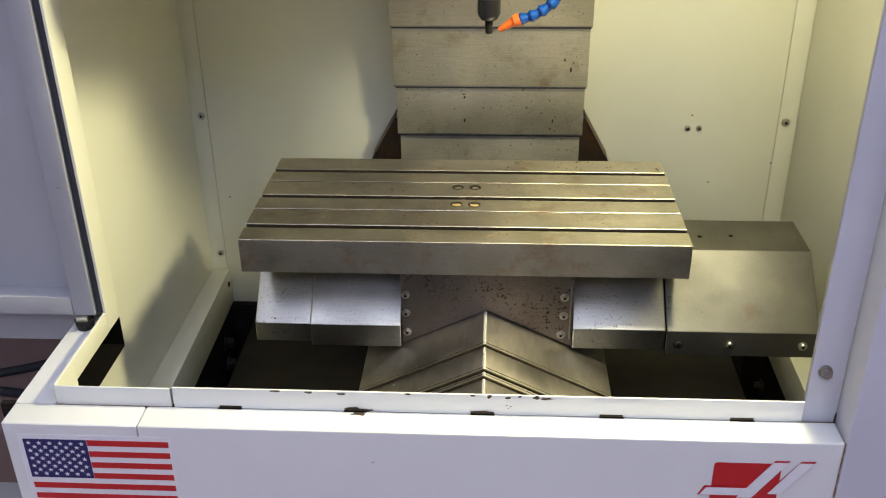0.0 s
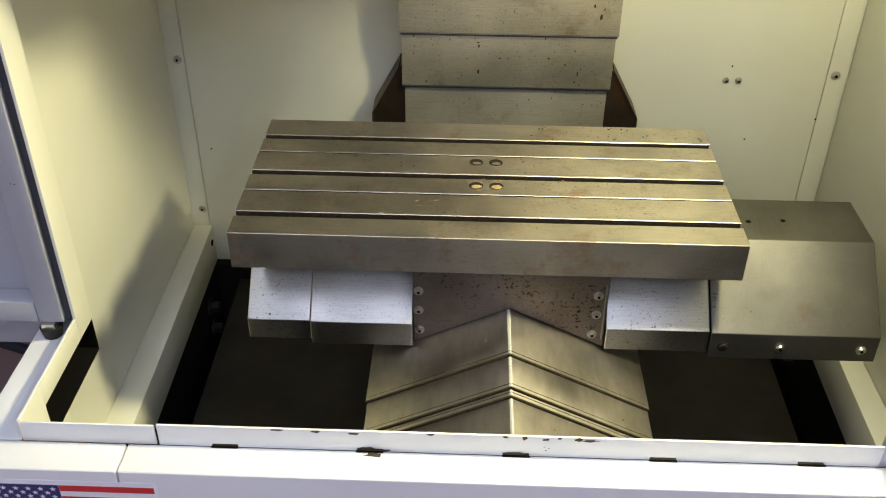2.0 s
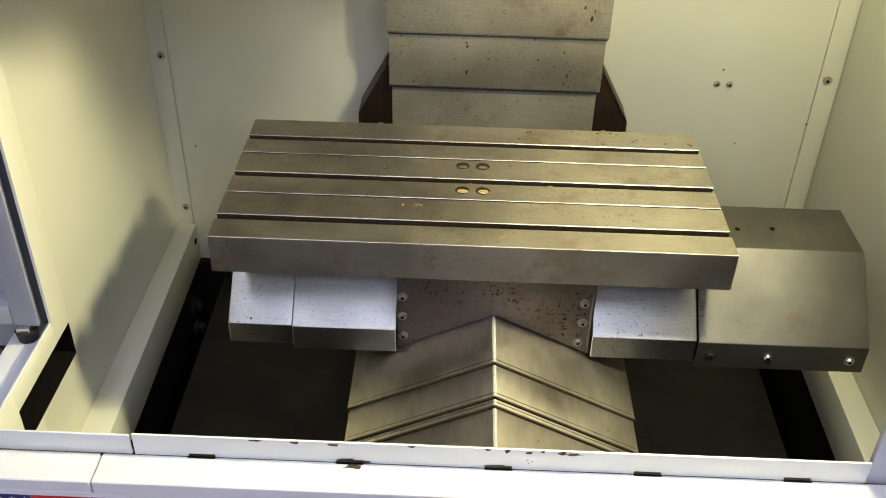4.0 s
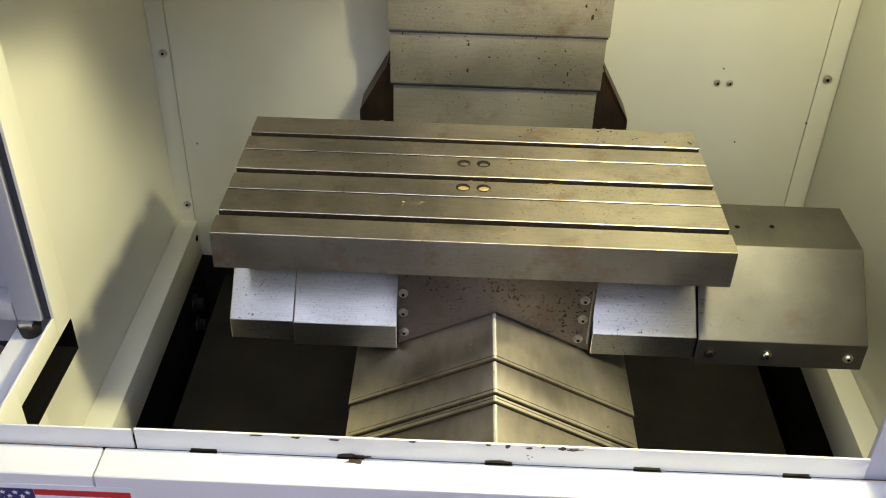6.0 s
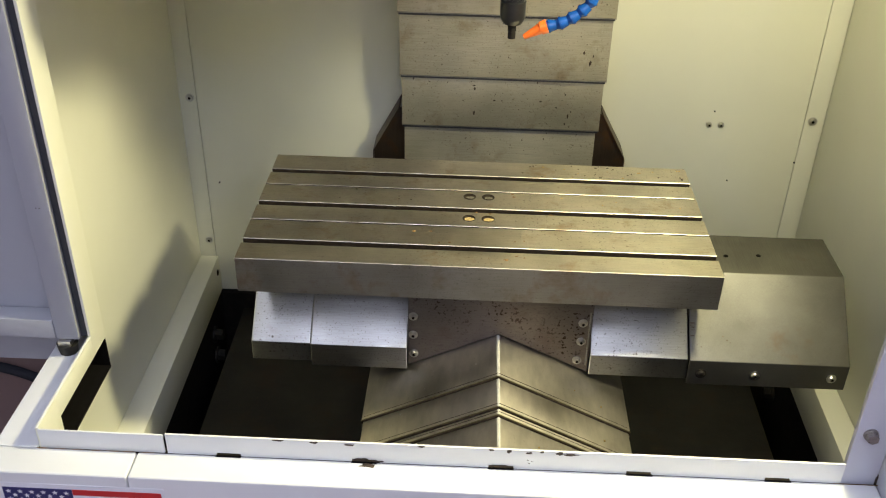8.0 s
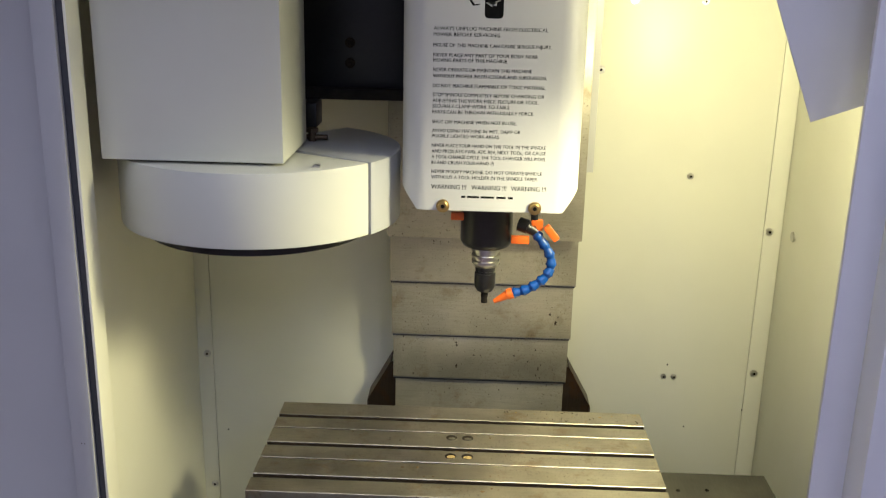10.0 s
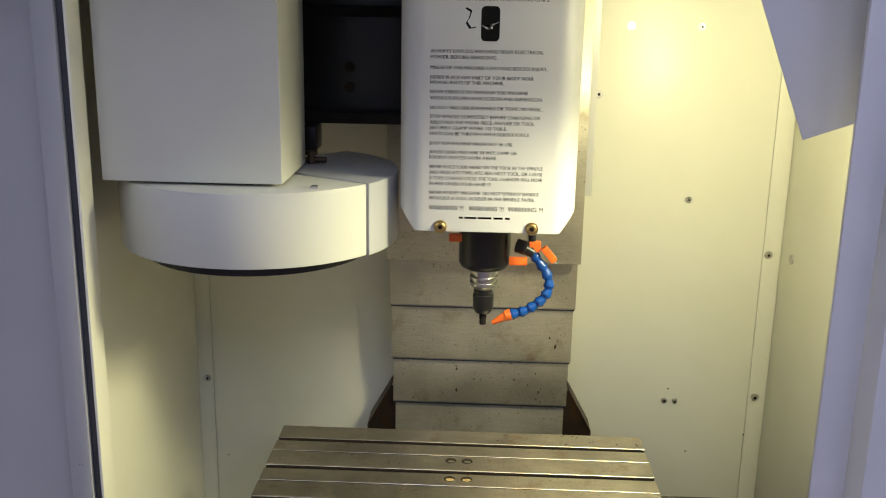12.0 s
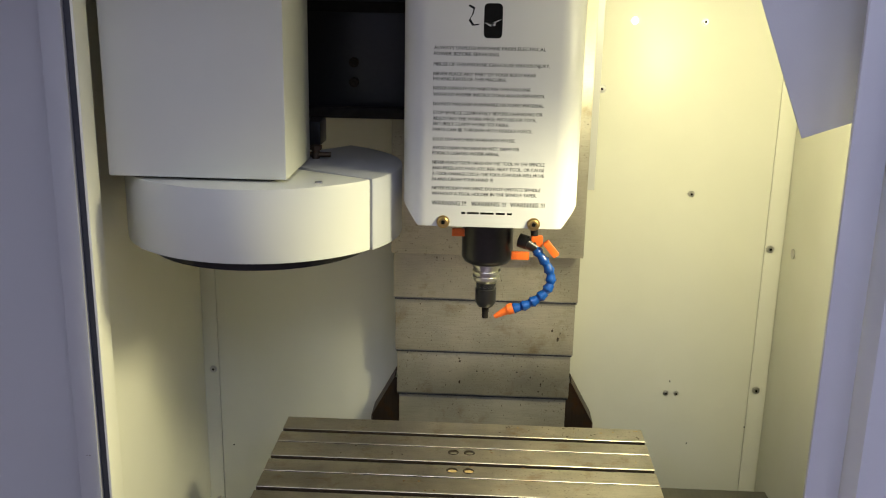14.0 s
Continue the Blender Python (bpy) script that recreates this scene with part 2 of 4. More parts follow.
def back_bolts(parent):
    for x, z, r in ((0.259, 1.625, 0.0065), (0.387, 1.625, 0.0065), (0.206, 1.499, 0.008), (0.389, 1.303, 0.0065), (0.550, 1.198, 0.008),
                    (0.553, 0.902, 0.008), (0.373, 0.889, 0.0055), (0.394, 0.889, 0.0055), (-0.557, 0.906, 0.0075), (-0.555, 0.606, 0.007),
                    (-0.557, 1.20, 0.0075)):
        screw(parent, x, BACK - 0.001, z, r * 0.82)


wall_back = thing("wall_back", "cream powder-coated back wall panels with button-head screws", "wall", "structure", at=(0, BACK, 0.49))
boxed("backing", (-0.62, 0.62, BACK + 0.003, BACK + 0.03, 0.30, 2.05), CREAM, wall_back, bevel=0)
for x0, x1 in ((-0.5442, -0.15), (0.15, 0.5382)):
    boxed("panel", (x0, x1, BACK - 0.001, BACK + 0.0025, 0.49, 2.04), CREAM, wall_back, bevel=0.0008)
for x0, x1 in ((-0.578, -0.5455), (0.5395, 0.572)):
    boxed("corner_strip", (x0, x1, BACK - 0.002, BACK + 0.0025, 0.49, 2.04), CREAM, wall_back, bevel=0.0008)
back_bolts(wall_back)
for x, z in ((0.424, 0.779), (0.379, 0.915), (-0.521, 0.735), (0.538, 0.82)):
    bm = bmesh.new()
    rod(bm, (x, BACK + 0.001, z), (x, BACK - 0.003, z), 0.0013, n=10)
    part("pin_hole", bm, HOLLOW_SHADE, wall_back)

wall_left = thing("wall_left", "cream powder-coated left side wall", "wall", "structure", at=(-0.55, 0.4, 0.57))
boxed("sheet", (-0.60, -0.5755, 0.2132, BACK - 0.003, 0.40, 2.04), CREAM, wall_left, bevel=0)
boxed("low_sheet", (-0.5775, -0.5755, 0.0035, 0.2132, 0.40, 0.8150), CREAM, wall_left, bevel=0)
boxed("jamb_return", (-0.5755, -0.5268, 0.2095, 0.213, 0.8152, 2.04), CREAM, wall_left, bevel=0)
boxed("jamb", (-0.5268, -0.523, 0.1725, 0.213, 0.8152, 2.04), CREAM, wall_left, bevel=0.0006)
# low flange of the side wall over its black cut-out
for dims in ((-0.5265, -0.523, 0.0035, 0.0575, 0.66, 0.846), (-0.5265, -0.523, 0.0575, 0.172, 0.8152, 0.846), (-0.5265, -0.523, 0.0035, 0.10, 0.66, 0.766)):
    boxed("front_piece", dims, CREAM, wall_left, bevel=0.0005)
# black sheets give the cut-out its shade by colour
hollow = thing("cutout_box", "hollow behind the side wall's cut-out, its shade painted black", "recess", "structure", at=(-0.55, 0.13, 0.76))
boxed("hollow_back", (-0.5752, -0.5715, 0.02, 0.2115, 0.766, 0.8148), HOLLOW_SHADE, hollow, bevel=0)
boxed("hollow_floor", (-0.5715, -0.5232, 0.02, 0.2115, 0.766, 0.769), HOLLOW_SHADE, hollow, bevel=0)
boxed("hollow_end", (-0.5715, -0.5232, 0.2095, 0.2115, 0.7692, 0.8148), HOLLOW_SHADE, hollow, bevel=0)
boxed("hollow_end", (-0.5715, -0.5275, 0.016, 0.02, 0.766, 0.8148), HOLLOW_SHADE, hollow, bevel=0)

wall_right = thing("wall_right", "cream powder-coated side wall", "wall", "structure", at=(0.58, 0.4, 0.57))
boxed("sheet", (0.573, 0.60, 0.012, BACK - 0.003, 0.40, 2.04), CREAM, wall_right)
screw(wall_right, 0.5725, 0.73, 1.208, 0.0075, 90)

# unseen roof added to block ceiling light; its grey cuts bounce inside
tagged(boxed("ceiling", (-0.62, 0.62, 0.0, BACK + 0.03, 2.045, 2.07), GREY, bevel=0), "unseen grey sheet roof added to keep shop light out", "ceiling", kind="structure")
tagged(boxed("header_panel", (-1.2, 1.2, -0.03, 0.0, 1.86, 2.07), LILAC, bevel=0.002), "pale grey sheet over the door opening", "panel", kind="structure")

for side, name in ((-1, "ledge_left"), (1, "ledge_right")):
    ledge = thing(name, "cream folded sheet ledge along the side wall", "ledge", "structure", at=(side * 0.557, 0.4, 0.5))
    wide_end = side * 0.528
    prismed("ledge_sheet", [(side * 0.575 if side < 0 else 0.5725, 0.012), (wide_end, 0.012), (side * 0.540, BACK - 0.004), (side * 0.575 if side < 0 else 0.5725, BACK - 0.004)], "z", 0.492, 0.571, CREAM, ledge, bevel=0.002)
    if side < 0:
        bm = bmesh.new()
        rod(bm, (-0.541, 0.775, 0.545), (-0.5385, 0.775, 0.545), 0.006)
        part("ledge_hole", bm, HOLLOW_SHADE, ledge)

pan = thing("chip_pan", "dark steel chip pan below the table, shade painted into its floor", "pan", "structure", at=(0, 0.4, 0.30))
# near-black floor stands in for the deep shade beside the plates
boxed("pan_floor", (-0.60, 0.60, 0.01, BACK + 0.002, 0.28, 0.30), HOLLOW_SHADE, pan, bevel=0)
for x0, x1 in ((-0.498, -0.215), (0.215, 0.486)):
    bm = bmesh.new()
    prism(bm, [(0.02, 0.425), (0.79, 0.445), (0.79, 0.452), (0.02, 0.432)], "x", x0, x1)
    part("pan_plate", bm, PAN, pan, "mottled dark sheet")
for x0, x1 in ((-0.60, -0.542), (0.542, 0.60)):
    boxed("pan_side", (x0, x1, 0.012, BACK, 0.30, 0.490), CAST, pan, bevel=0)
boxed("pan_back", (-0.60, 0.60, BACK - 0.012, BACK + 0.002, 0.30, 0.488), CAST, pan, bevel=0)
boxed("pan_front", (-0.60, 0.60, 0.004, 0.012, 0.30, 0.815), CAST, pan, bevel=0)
for x, y, z in ((-0.541, 0.711, 0.441), (-0.541, 0.711, 0.390), (0.541, 0.64, 0.41)):
    s = 1 if x < 0 else -1
    bm = bmesh.new()
    rod(bm, (x, y, z), (x + s * 0.004, y, z), 0.017)
    rod(bm, (x + s * 0.004, y, z), (x + s * 0.018, y, z), 0.012, n=6)
    part("hex_bolt", bm, PAN, pan, "dull hex bolt")
tagged(boxed("machine_base", (-0.15, 0.15, 0.05, 0.76, 0.28, 0.655), CAST, bevel=0.01), "dark cast-iron machine base under the way cover", "base")

# ---- front sill ----
sill = thing("front_sill", "white painted sheet sill with chipped edges and slots", "sill", "structure", at=(0, -0.02, 0.1))
FRONT = -0.040


def sill_sheet(name, x0, x1):
    bm = bmesh.new()
    prism(bm, [(FRONT, 0.06), (FRONT, 0.82), (0.0, 0.82), (0.0, 0.60), (-0.034, 0.60), (-0.034, 0.06)], "x", x0, x1)
    soften(bm, 0.004, 30, 3)
    return part(name, bm, WHITE, sill)


sill_sheet("front_panel", -0.4115, 0.4165)
sill_sheet("corner_panel", -0.578, -0.4130)
boxed("side_ledge", (-0.578, -0.5275, 0.0005, 0.204, 0.8160, 0.8198), WHITE, sill, bevel=0.001)

notches = [(-2 + i) * 0.154 for i in range(5)]
outline = [(-0.3775, 0.8192)]
for i, x in enumerate(notches):
    outline += [(x - 0.014, 0.8192), (x - 0.014, 0.8232), (x + 0.014, 0.8232), (x + 0.014, 0.8192)]
outline += [(0.3775, 0.8192), (0.3775, 0.8475), (-0.3775, 0.8475)]
prismed("flange", outline, "y", 0.0003, 0.0028, WHITE, sill, bevel=0)
prismed("flange", [(-0.5225, 0.8192), (-0.3805, 0.8192), (-0.3805, 0.846), (-0.5225, 0.846)], "y", 0.0003, 0.0028, WHITE, sill, bevel=0.0006)
# black strips paint the dark inside each slot onto the sill
for i, x in enumerate(notches):
    boxed("slot_shade", (x - 0.0145, x + 0.0145, -0.0030, -0.0003, 0.8192, 0.8205), HOLLOW_SHADE, sill, bevel=0)


def flake(parent, x, z, w, h, seed, y=-0.0006, lying=None, material=None):
    """A ragged bare patch where the paint has gone."""
    rnd = random.Random(seed)
    pts = []
    for k in range(12):
        a = k / 12 * math.tau
        r = rnd.uniform(0.45, 1.05)
        pts.append((x + math.cos(a) * w / 2 * r, z + math.sin(a) * h / 2 * r))
    bm = bmesh.new()
    if lying is None:
        prism(bm, pts, "y", y, y + 0.0003)
    else:
        prism(bm, pts, "z", lying, lying + 0.0003)
    return part("paint_chip", bm, material or CHIPPED, parent, "rusty bare patch in the paint")


flake(sill, -0.158, 0.8225, 0.022, 0.009, 1)
flake(sill, -0.140, 0.8215, 0.016, 0.006, 2)
flake(sill, -0.150, -0.006, 0.026, 0.008, 3, lying=0.8202)
flake(sill, 0.0, 0.8235, 0.030, 0.005, 4)
for k, (x, w) in enumerate(((-0.012, 0.007), (0.008, 0.008), (0.030, 0.009), (0.044, 0.007), (0.064, 0.011), (0.076, 0.020), (-0.25, 0.02), (-0.21, 0.012), (-0.17, 0.016), (-0.09, 0.01))):
    flake(sill, x, 0.8468 - 0.001 * (k % 3), w, 0.004 + 0.0025 * (k % 3 == 1) * (k < 6), 10 + k)
for k, (x, z) in enumerate(((0.029, 0.834), (0.031, 0.829), (0.034, 0.832))):
    flake(sill, x, z, 0.0025, 0.0015, 40 + k)
flake(sill, -0.13, 0.775, 0.003, 0.002, 50, y=FRONT - 0.0004)
for x0, x1, z in ((0.376, 0.418, 0.8203), (-0.52, -0.40, 0.8203)):
    for k in range(7):
        flake(sill, x0 + (x1 - x0) * k / 6, -0.0015, 0.020, 0.0016, 60 + k + int(x0 * 10), lying=z, material=STAIN)

# ---- right-hand post and outer panel ----
post = thing("post_right", "pale grey painted corner post beside the opening", "post", "structure", at=(0.4, 0, 0.82))
bm = bmesh.new()
prism(bm, [(0.3785, 0.0028), (0.4172, 0.0028), (0.4172, 0.010), (0.3785, 0.010)], "z", 0.812, 2.04)
soften(bm, 0.0012)
part("post_plate", bm, LILAC, post)
boxed("outer_panel", (0.4180, 1.15, -0.0405, 0.0105, 0.06, 1.858), LILAC, post, bevel=0.004)
bm = bmesh.new()
rod(bm, (0.3940, 0.0028, 0.891), (0.3940, 0.0005, 0.891), 0.0080)
rod(bm, (0.3940, 0.0005, 0.891), (0.3940, -0.0065, 0.891), 0.0064, n=6)
part("hex_bolt", bm, TABLE_SIDE, post, "dull steel hex bolt")
flake(post, 0.4165, 0.824, 0.004, 0.02, 80, y=0.0022)
for k in range(9):
    flake(sill, 0.4165, 0.812 - 0.021 * k, 0.0022, 0.026, 81 + k, y=FRONT - 0.0006, material=STAIN)

shield = thing("lamp_shield", "pale grey bent sheet shield in front of the work lamp", "shield", at=(0.36, 0.08, 1.52))
bm = bmesh.new()
prism(bm, [(0.235, 1.80), (0.348, 1.520), (0.412, 1.543), (0.412, 1.80)], "y", 0.070, 0.0725)
soften(bm, 0.0006)
part("face_sheet", bm, LILAC, shield)
bm = bmesh.new()
prism(bm, [(0.412, 1.543), (0.44, 1.556), (0.44, 1.80), (0.412, 1.80)], "y", 0.070, 0.0725)
part("bent_edge", bm, LILAC, shield)
boxed("bracket", (0.44, 0.575, 0.070, 0.074, 1.60, 1.78), LILAC, shield)
lamp = thing("work_lamp", "small work lamp on a black socket inside the enclosure", "lamp", at=(0.52, 0.135, 1.60))
bm = bmesh.new()
rod(bm, (0.47, 0.130, 1.615), (0.572, 0.130, 1.615), 0.022)
part("lamp_socket", bm, BLACK, lamp)

# ---- sliding door, pushed open ----
door = thing("door_1", "grey painted sliding door pushed open, with a raised frame", "door", "structure", at=(-0.8, 0.17, 0.84))
D0 = 0.170
boxed("door_panel", (-1.15, -0.566, D0 + 0.029, D0 + 0.033, 0.865, 1.85), GREY, door, bevel=0)
boxed("stile", (-0.5675, -0.5372, D0, D0 + 0.0285, 0.8415, 1.85), GREY, door, bevel=0.003)
boxed("stile", (-1.18, -1.12, D0, D0 + 0.0285, 0.8415, 1.85), GREY, door, bevel=0.003)
boxed("bottom_rail", (-1.12, -0.5675, D0, D0 + 0.0285, 0.8415, 0.8705), GREY, door, bevel=0.003)
boxed("seal", (-0.5370, -0.5272, D0 + 0.006, D0 + 0.020, 0.8435, 1.85), RUBBER_AND_GAP, door, "dark rubber edge seal", bevel=0.001)
bm = bmesh.new()
rod(bm, (-0.556, 0.174, 0.8205), (-0.556, 0.174, 0.8345), 0.0115, 0.0135)
part("roller", bm, PAN, door, "worn brown guide roller")
bm = bmesh.new()
box(bm, -0.564, -0.548, 0.165, 0.179, 0.834, 0.8415)
part("roller_bracket", bm, BRIGHT, door)
for k, z in enumerate((1.035, 1.0345)):
    flake(door, -0.553 + k * 0.004, z, 0.0022, 0.0018, 90 + k, y=D0 - 0.0004)
tagged(boxed("panel_left", (-1.20, -0.580, 0.205, 0.225, 0.778, 2.05), GREY, bevel=0.002), "grey fixed sheet panel behind the sliding door", "panel", kind="structure")
tagged(boxed("wall_outer_left", (-1.20, -0.5805, 0.2255, 0.83, 1.2, 2.05), GREY, bevel=0), "grey outer side of the machine", "wall", kind="structure")

# ---- floor cables and a white base plate beside the machine ----


def tube_along(name, points, radius, material, parent=None, label=""):
    curve = bpy.data.curves.new(name, "CURVE")
    curve.dimensions, curve.bevel_depth, curve.bevel_resolution = "3D", radius, 4
    spline = curve.splines.new("NURBS")
    spline.points.add(len(points) - 1)
    for p, co in zip(spline.points, points):
        p.co = (*co, 1)
    spline.use_endpoint_u, spline.order_u = True, 3
    ob = new(name, curve)
    mesh = bpy.data.meshes.new_from_object(ob.evaluated_get(bpy.context.evaluated_depsgraph_get()))
    bpy.data.objects.remove(ob)
    for poly in mesh.polygons:
        poly.use_smooth = True
    mesh.materials.append(material)
    ob = new(name, mesh)
    ob.parent = parent
    if parent and parent.data is None:
        ob.matrix_parent_inverse = Matrix.Translation(-parent.location)
    return tagged(ob, label)


cable = tube_along("floor_cable", [(-2.4, 1.35, 0.013), (-1.7, 1.15, 0.013), (-1.35, 1.16, 0.013), (-1.1, 1.32, 0.013), (-0.7, 1.5, 0.013)], 0.012, RUBBER_AND_GAP)
tagged(cable, "black rubber cable lying on the shop floor", "cable", group="floor cables")
cable = tube_along("floor_cable", [(-2.2, 1.0, 0.013), (-1.6, 1.1, 0.013), (-1.3, 1.11, 0.013), (-1.1, 1.05, 0.013), (-0.8, 0.9, 0.013)], 0.013, RUBBER_AND_GAP)
tagged(cable, "black rubber cable lying on the shop floor", "cable", group="floor cables")
tagged(boxed("base_cover", (-1.00, -0.60, -0.3, 0.50, 0.0, 0.24), WHITE, bevel=0.006), "white sheet cover at the foot of the machine", "cover")

# ---- milling table ----
T0 = 0.2605          # front edge of the table
TL, TR, TOP, DEPTH, THICK = -0.352, 0.286, 0.917, 0.304, 0.052
table = thing("milling_table", "ground steel milling table with T-slots and rust stains", "machine table", at=(0, T0 + 0.15, TOP - THICK))


def table_profile():
    """Front edge first, then the top from front to back with its slots, in (y, z)."""
    c = 0.0005
    pts = [(T0, TOP - THICK), (T0, TOP - c), (T0 + c, TOP)]
    for y, kind in ((0.051, "T"), (0.104, "g"), (0.155, "T"), (0.208, "g"), (0.256, "T")):
        y += T0
        if kind == "T":
            a, b, d, w = y - 0.0115, y, 0.012, 0.007
            pts += [(a - c, TOP), (a, TOP - c), (a, TOP - d), (a - w, TOP - d), (a - w, TOP - d - 0.010), (b + w, TOP - d - 0.010),
                    (b + w, TOP - d), (b, TOP - d), (b, TOP - 1.4 * c), (b + 1.4 * c, TOP)]
        else:
            a, b = y - 0.003, y
            pts += [(a - 0.0006, TOP), (a, TOP - 0.0008), (a, TOP - 0.004), (b, TOP - 0.004), (b, TOP - 1.2 * c), (b + 1.2 * c, TOP)]
    pts += [(T0 + DEPTH - c, TOP), (T0 + DEPTH, TOP - c), (T0 + DEPTH, TOP - THICK)]
    return pts


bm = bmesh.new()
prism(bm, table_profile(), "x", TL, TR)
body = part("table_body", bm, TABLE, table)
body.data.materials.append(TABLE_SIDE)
# third material paints the shade inside the slots onto their walls
body.data.materials.append(SHADE_AND_DARK)
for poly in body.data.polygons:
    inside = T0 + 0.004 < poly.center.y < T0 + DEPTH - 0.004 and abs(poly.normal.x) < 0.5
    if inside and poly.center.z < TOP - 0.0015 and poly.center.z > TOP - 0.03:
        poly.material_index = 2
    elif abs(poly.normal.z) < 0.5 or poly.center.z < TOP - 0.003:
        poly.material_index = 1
for hx, hy, mat in ((-0.047, 0.189, DULL), (-0.020, 0.189, DULL), (-0.047, 0.126, TAN), (-0.020, 0.126, TAN)):
    def disc(r, z0, z1, dx=0.0, dy=0.0, squash=1.0):
        out = bmesh.new()
        prism(out, [(hx + dx + math.cos(k / 28 * math.tau) * r, T0 + hy + dy + math.sin(k / 28 * math.tau) * r * squash) for k in range(28)], "z", TOP + z0, TOP + z1)
        return out
    # flat discs: hole shade painted dark, the lit crescent painted pale in front
    hole = part("drilled_hole", disc(0.0098, 0.0001, 0.00025), COVER, table, "chamfered bolt hole")
    part("hole_shade_disc", disc(0.0092, 0.00025, 0.0004), SHADE_AND_DARK, hole, "dark disc painting the hole's shade")
    part("hole_lit_disc", disc(0.0072 if mat is TAN else 0.0058, 0.0004, 0.0005, 0.0008, -0.0026, 0.66), mat, hole, "pale disc painting the hole's lit bottom")
rnd = random.Random(5)
for k in range(46):
    x, y = rnd.uniform(0.02, TR - 0.004), T0 + rnd.choice((0.262, 0.27, 0.275, 0.285, 0.292, 0.298)) + rnd.uniform(-0.003, 0.003)
    if k % 5 == 0:
        x, y = rnd.uniform(TL, TR), T0 + rnd.uniform(0.165, 0.20)
    bm = bmesh.new()
    s = rnd.uniform(0.0006, 0.0016)
    box(bm, x - s * rnd.uniform(0.6, 2), x + s, y - s * 0.6, y + s * 0.6, TOP + 0.0001, TOP + 0.0007)
    part("chip", bm, CHIPPED if k % 3 else BRASS, table)

for k in range(16):
    x, y = ((0.0, 0.02), (0.012, 0.026), (0.018, 0.074), (-0.09, 0.066), (-0.105, 0.08), (0.06, 0.135), (0.035, 0.20), (-0.02, 0.145))[k % 8]
    x, y, s = x + rnd.uniform(-0.02, 0.02), T0 + y + rnd.uniform(-0.008, 0.008), rnd.uniform(0.0012, 0.0034)
    pts = [(x + math.cos(j / 9 * math.tau) * s * rnd.uniform(0.5, 1.4), y + math.sin(j / 9 * math.tau) * s * rnd.uniform(0.4, 1)) for j in range(9)]
    bm = bmesh.new()
    prism(bm, pts, "z", TOP + 0.0001, TOP + 0.0002)
    part("rust_stain", bm, STAIN, table)

# ---- saddle covers under the table ----
YF = T0 + 0.015


def cover_profile(grow=0.0, back=0.265):
    """Front skirt, slope and top of a folded cover, in (y, z)."""
    g = grow
    t = 0.003
    return [(YF - g, 0.731 - g), (YF - g, 0.768 + 0.4 * g), (T0 + 0.107 - 0.4 * g, 0.853 + g), (T0 + back, 0.853 + g),
            (T0 + back, 0.853 + g - t), (T0 + 0.108 - 0.4 * g, 0.853 + g - t), (YF - g + t, 0.767 + 0.4 * g), (YF - g + t, 0.731 - g)]


def end_cap(bm, x, dx, g):
    outline = [(YF - g + 0.001, 0.731 - g), (YF - g + 0.001, 0.768), (T0 + 0.107, 0.852 + g), (T0 + 0.264, 0.852 + g), (T0 + 0.264, 0.731 - g)]
    prism(bm, outline, "x", x, x + dx)


def folded_cover(name, x0, x1, grow, material, label, caps=(True, True), rivets=()):
    ob = thing(name, label, "machine cover", group="saddle covers", at=((x0 + x1) / 2, T0 + 0.1, 0.73))
    bm = bmesh.new()
    prism(bm, cover_profile(grow), "x", x0, x1)
    soften(bm, 0.0022, 20, 3)
    part("sheet", bm, material, ob)
    for on, x, dx in ((caps[0], x0 + 0.0005, 0.003), (caps[1], x1 - 0.0035, 0.003)):
        if on:
            bm = bmesh.new()
            end_cap(bm, x, dx, grow - 0.002)
            part("end_sheet", bm, material, ob)
    for x, z in rivets:
        screw(ob, x, YF - grow, z, 0.0055)
    return ob


folded_cover("saddle_cover", -0.347, -0.263, -0.004, COVER, "short folded steel cover with rust pits, under the table")
folded_cover("saddle_cover", -0.2625, -0.1265, 0.0, COVER, "bright folded steel cover under the table")
folded_cover("saddle_cover", 0.1295, 0.2660, -0.002, COVER, "bright folded steel cover beside the apron")

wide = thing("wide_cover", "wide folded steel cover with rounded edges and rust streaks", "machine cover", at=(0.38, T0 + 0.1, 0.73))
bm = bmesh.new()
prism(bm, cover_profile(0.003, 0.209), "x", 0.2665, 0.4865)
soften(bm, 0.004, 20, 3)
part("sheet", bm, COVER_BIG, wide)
bm = bmesh.new()
g = 0.001
outline = [(YF - g, 0.729), (YF - g, 0.768), (T0 + 0.107, 0.854), (T0 + 0.206, 0.854), (T0 + 0.206, 0.729)]
prism(bm, outline, "x", 0.4825, 0.4855)
part("end_sheet", bm, COVER_BIG, wide)
for x in (0.3590, 0.4650):
    screw(wide, x, YF - 0.003, 0.748, 0.0055)
screw(wide, 0.2845, YF - 0.003, 0.748, 0.006, material=CAST)
for x, y in ((0.329, T0 + 0.15), (0.377, T0 + 0.154)):
    bm = bmesh.new()
    rod(bm, (x, y, 0.8555), (x, y, 0.8566), 0.0035, n=16)
    part("top_hole", bm, HOLLOW_SHADE, wide)

# scrape marks beside the seam of the wide cover
rnd = random.Random(21)
low, rise = Vector((0, YF - 0.003, 0.7692)), Vector((0, 0.0938, 0.0868))
out = Vector((0, -rise.z, rise.y)).normalized() * 0.0003
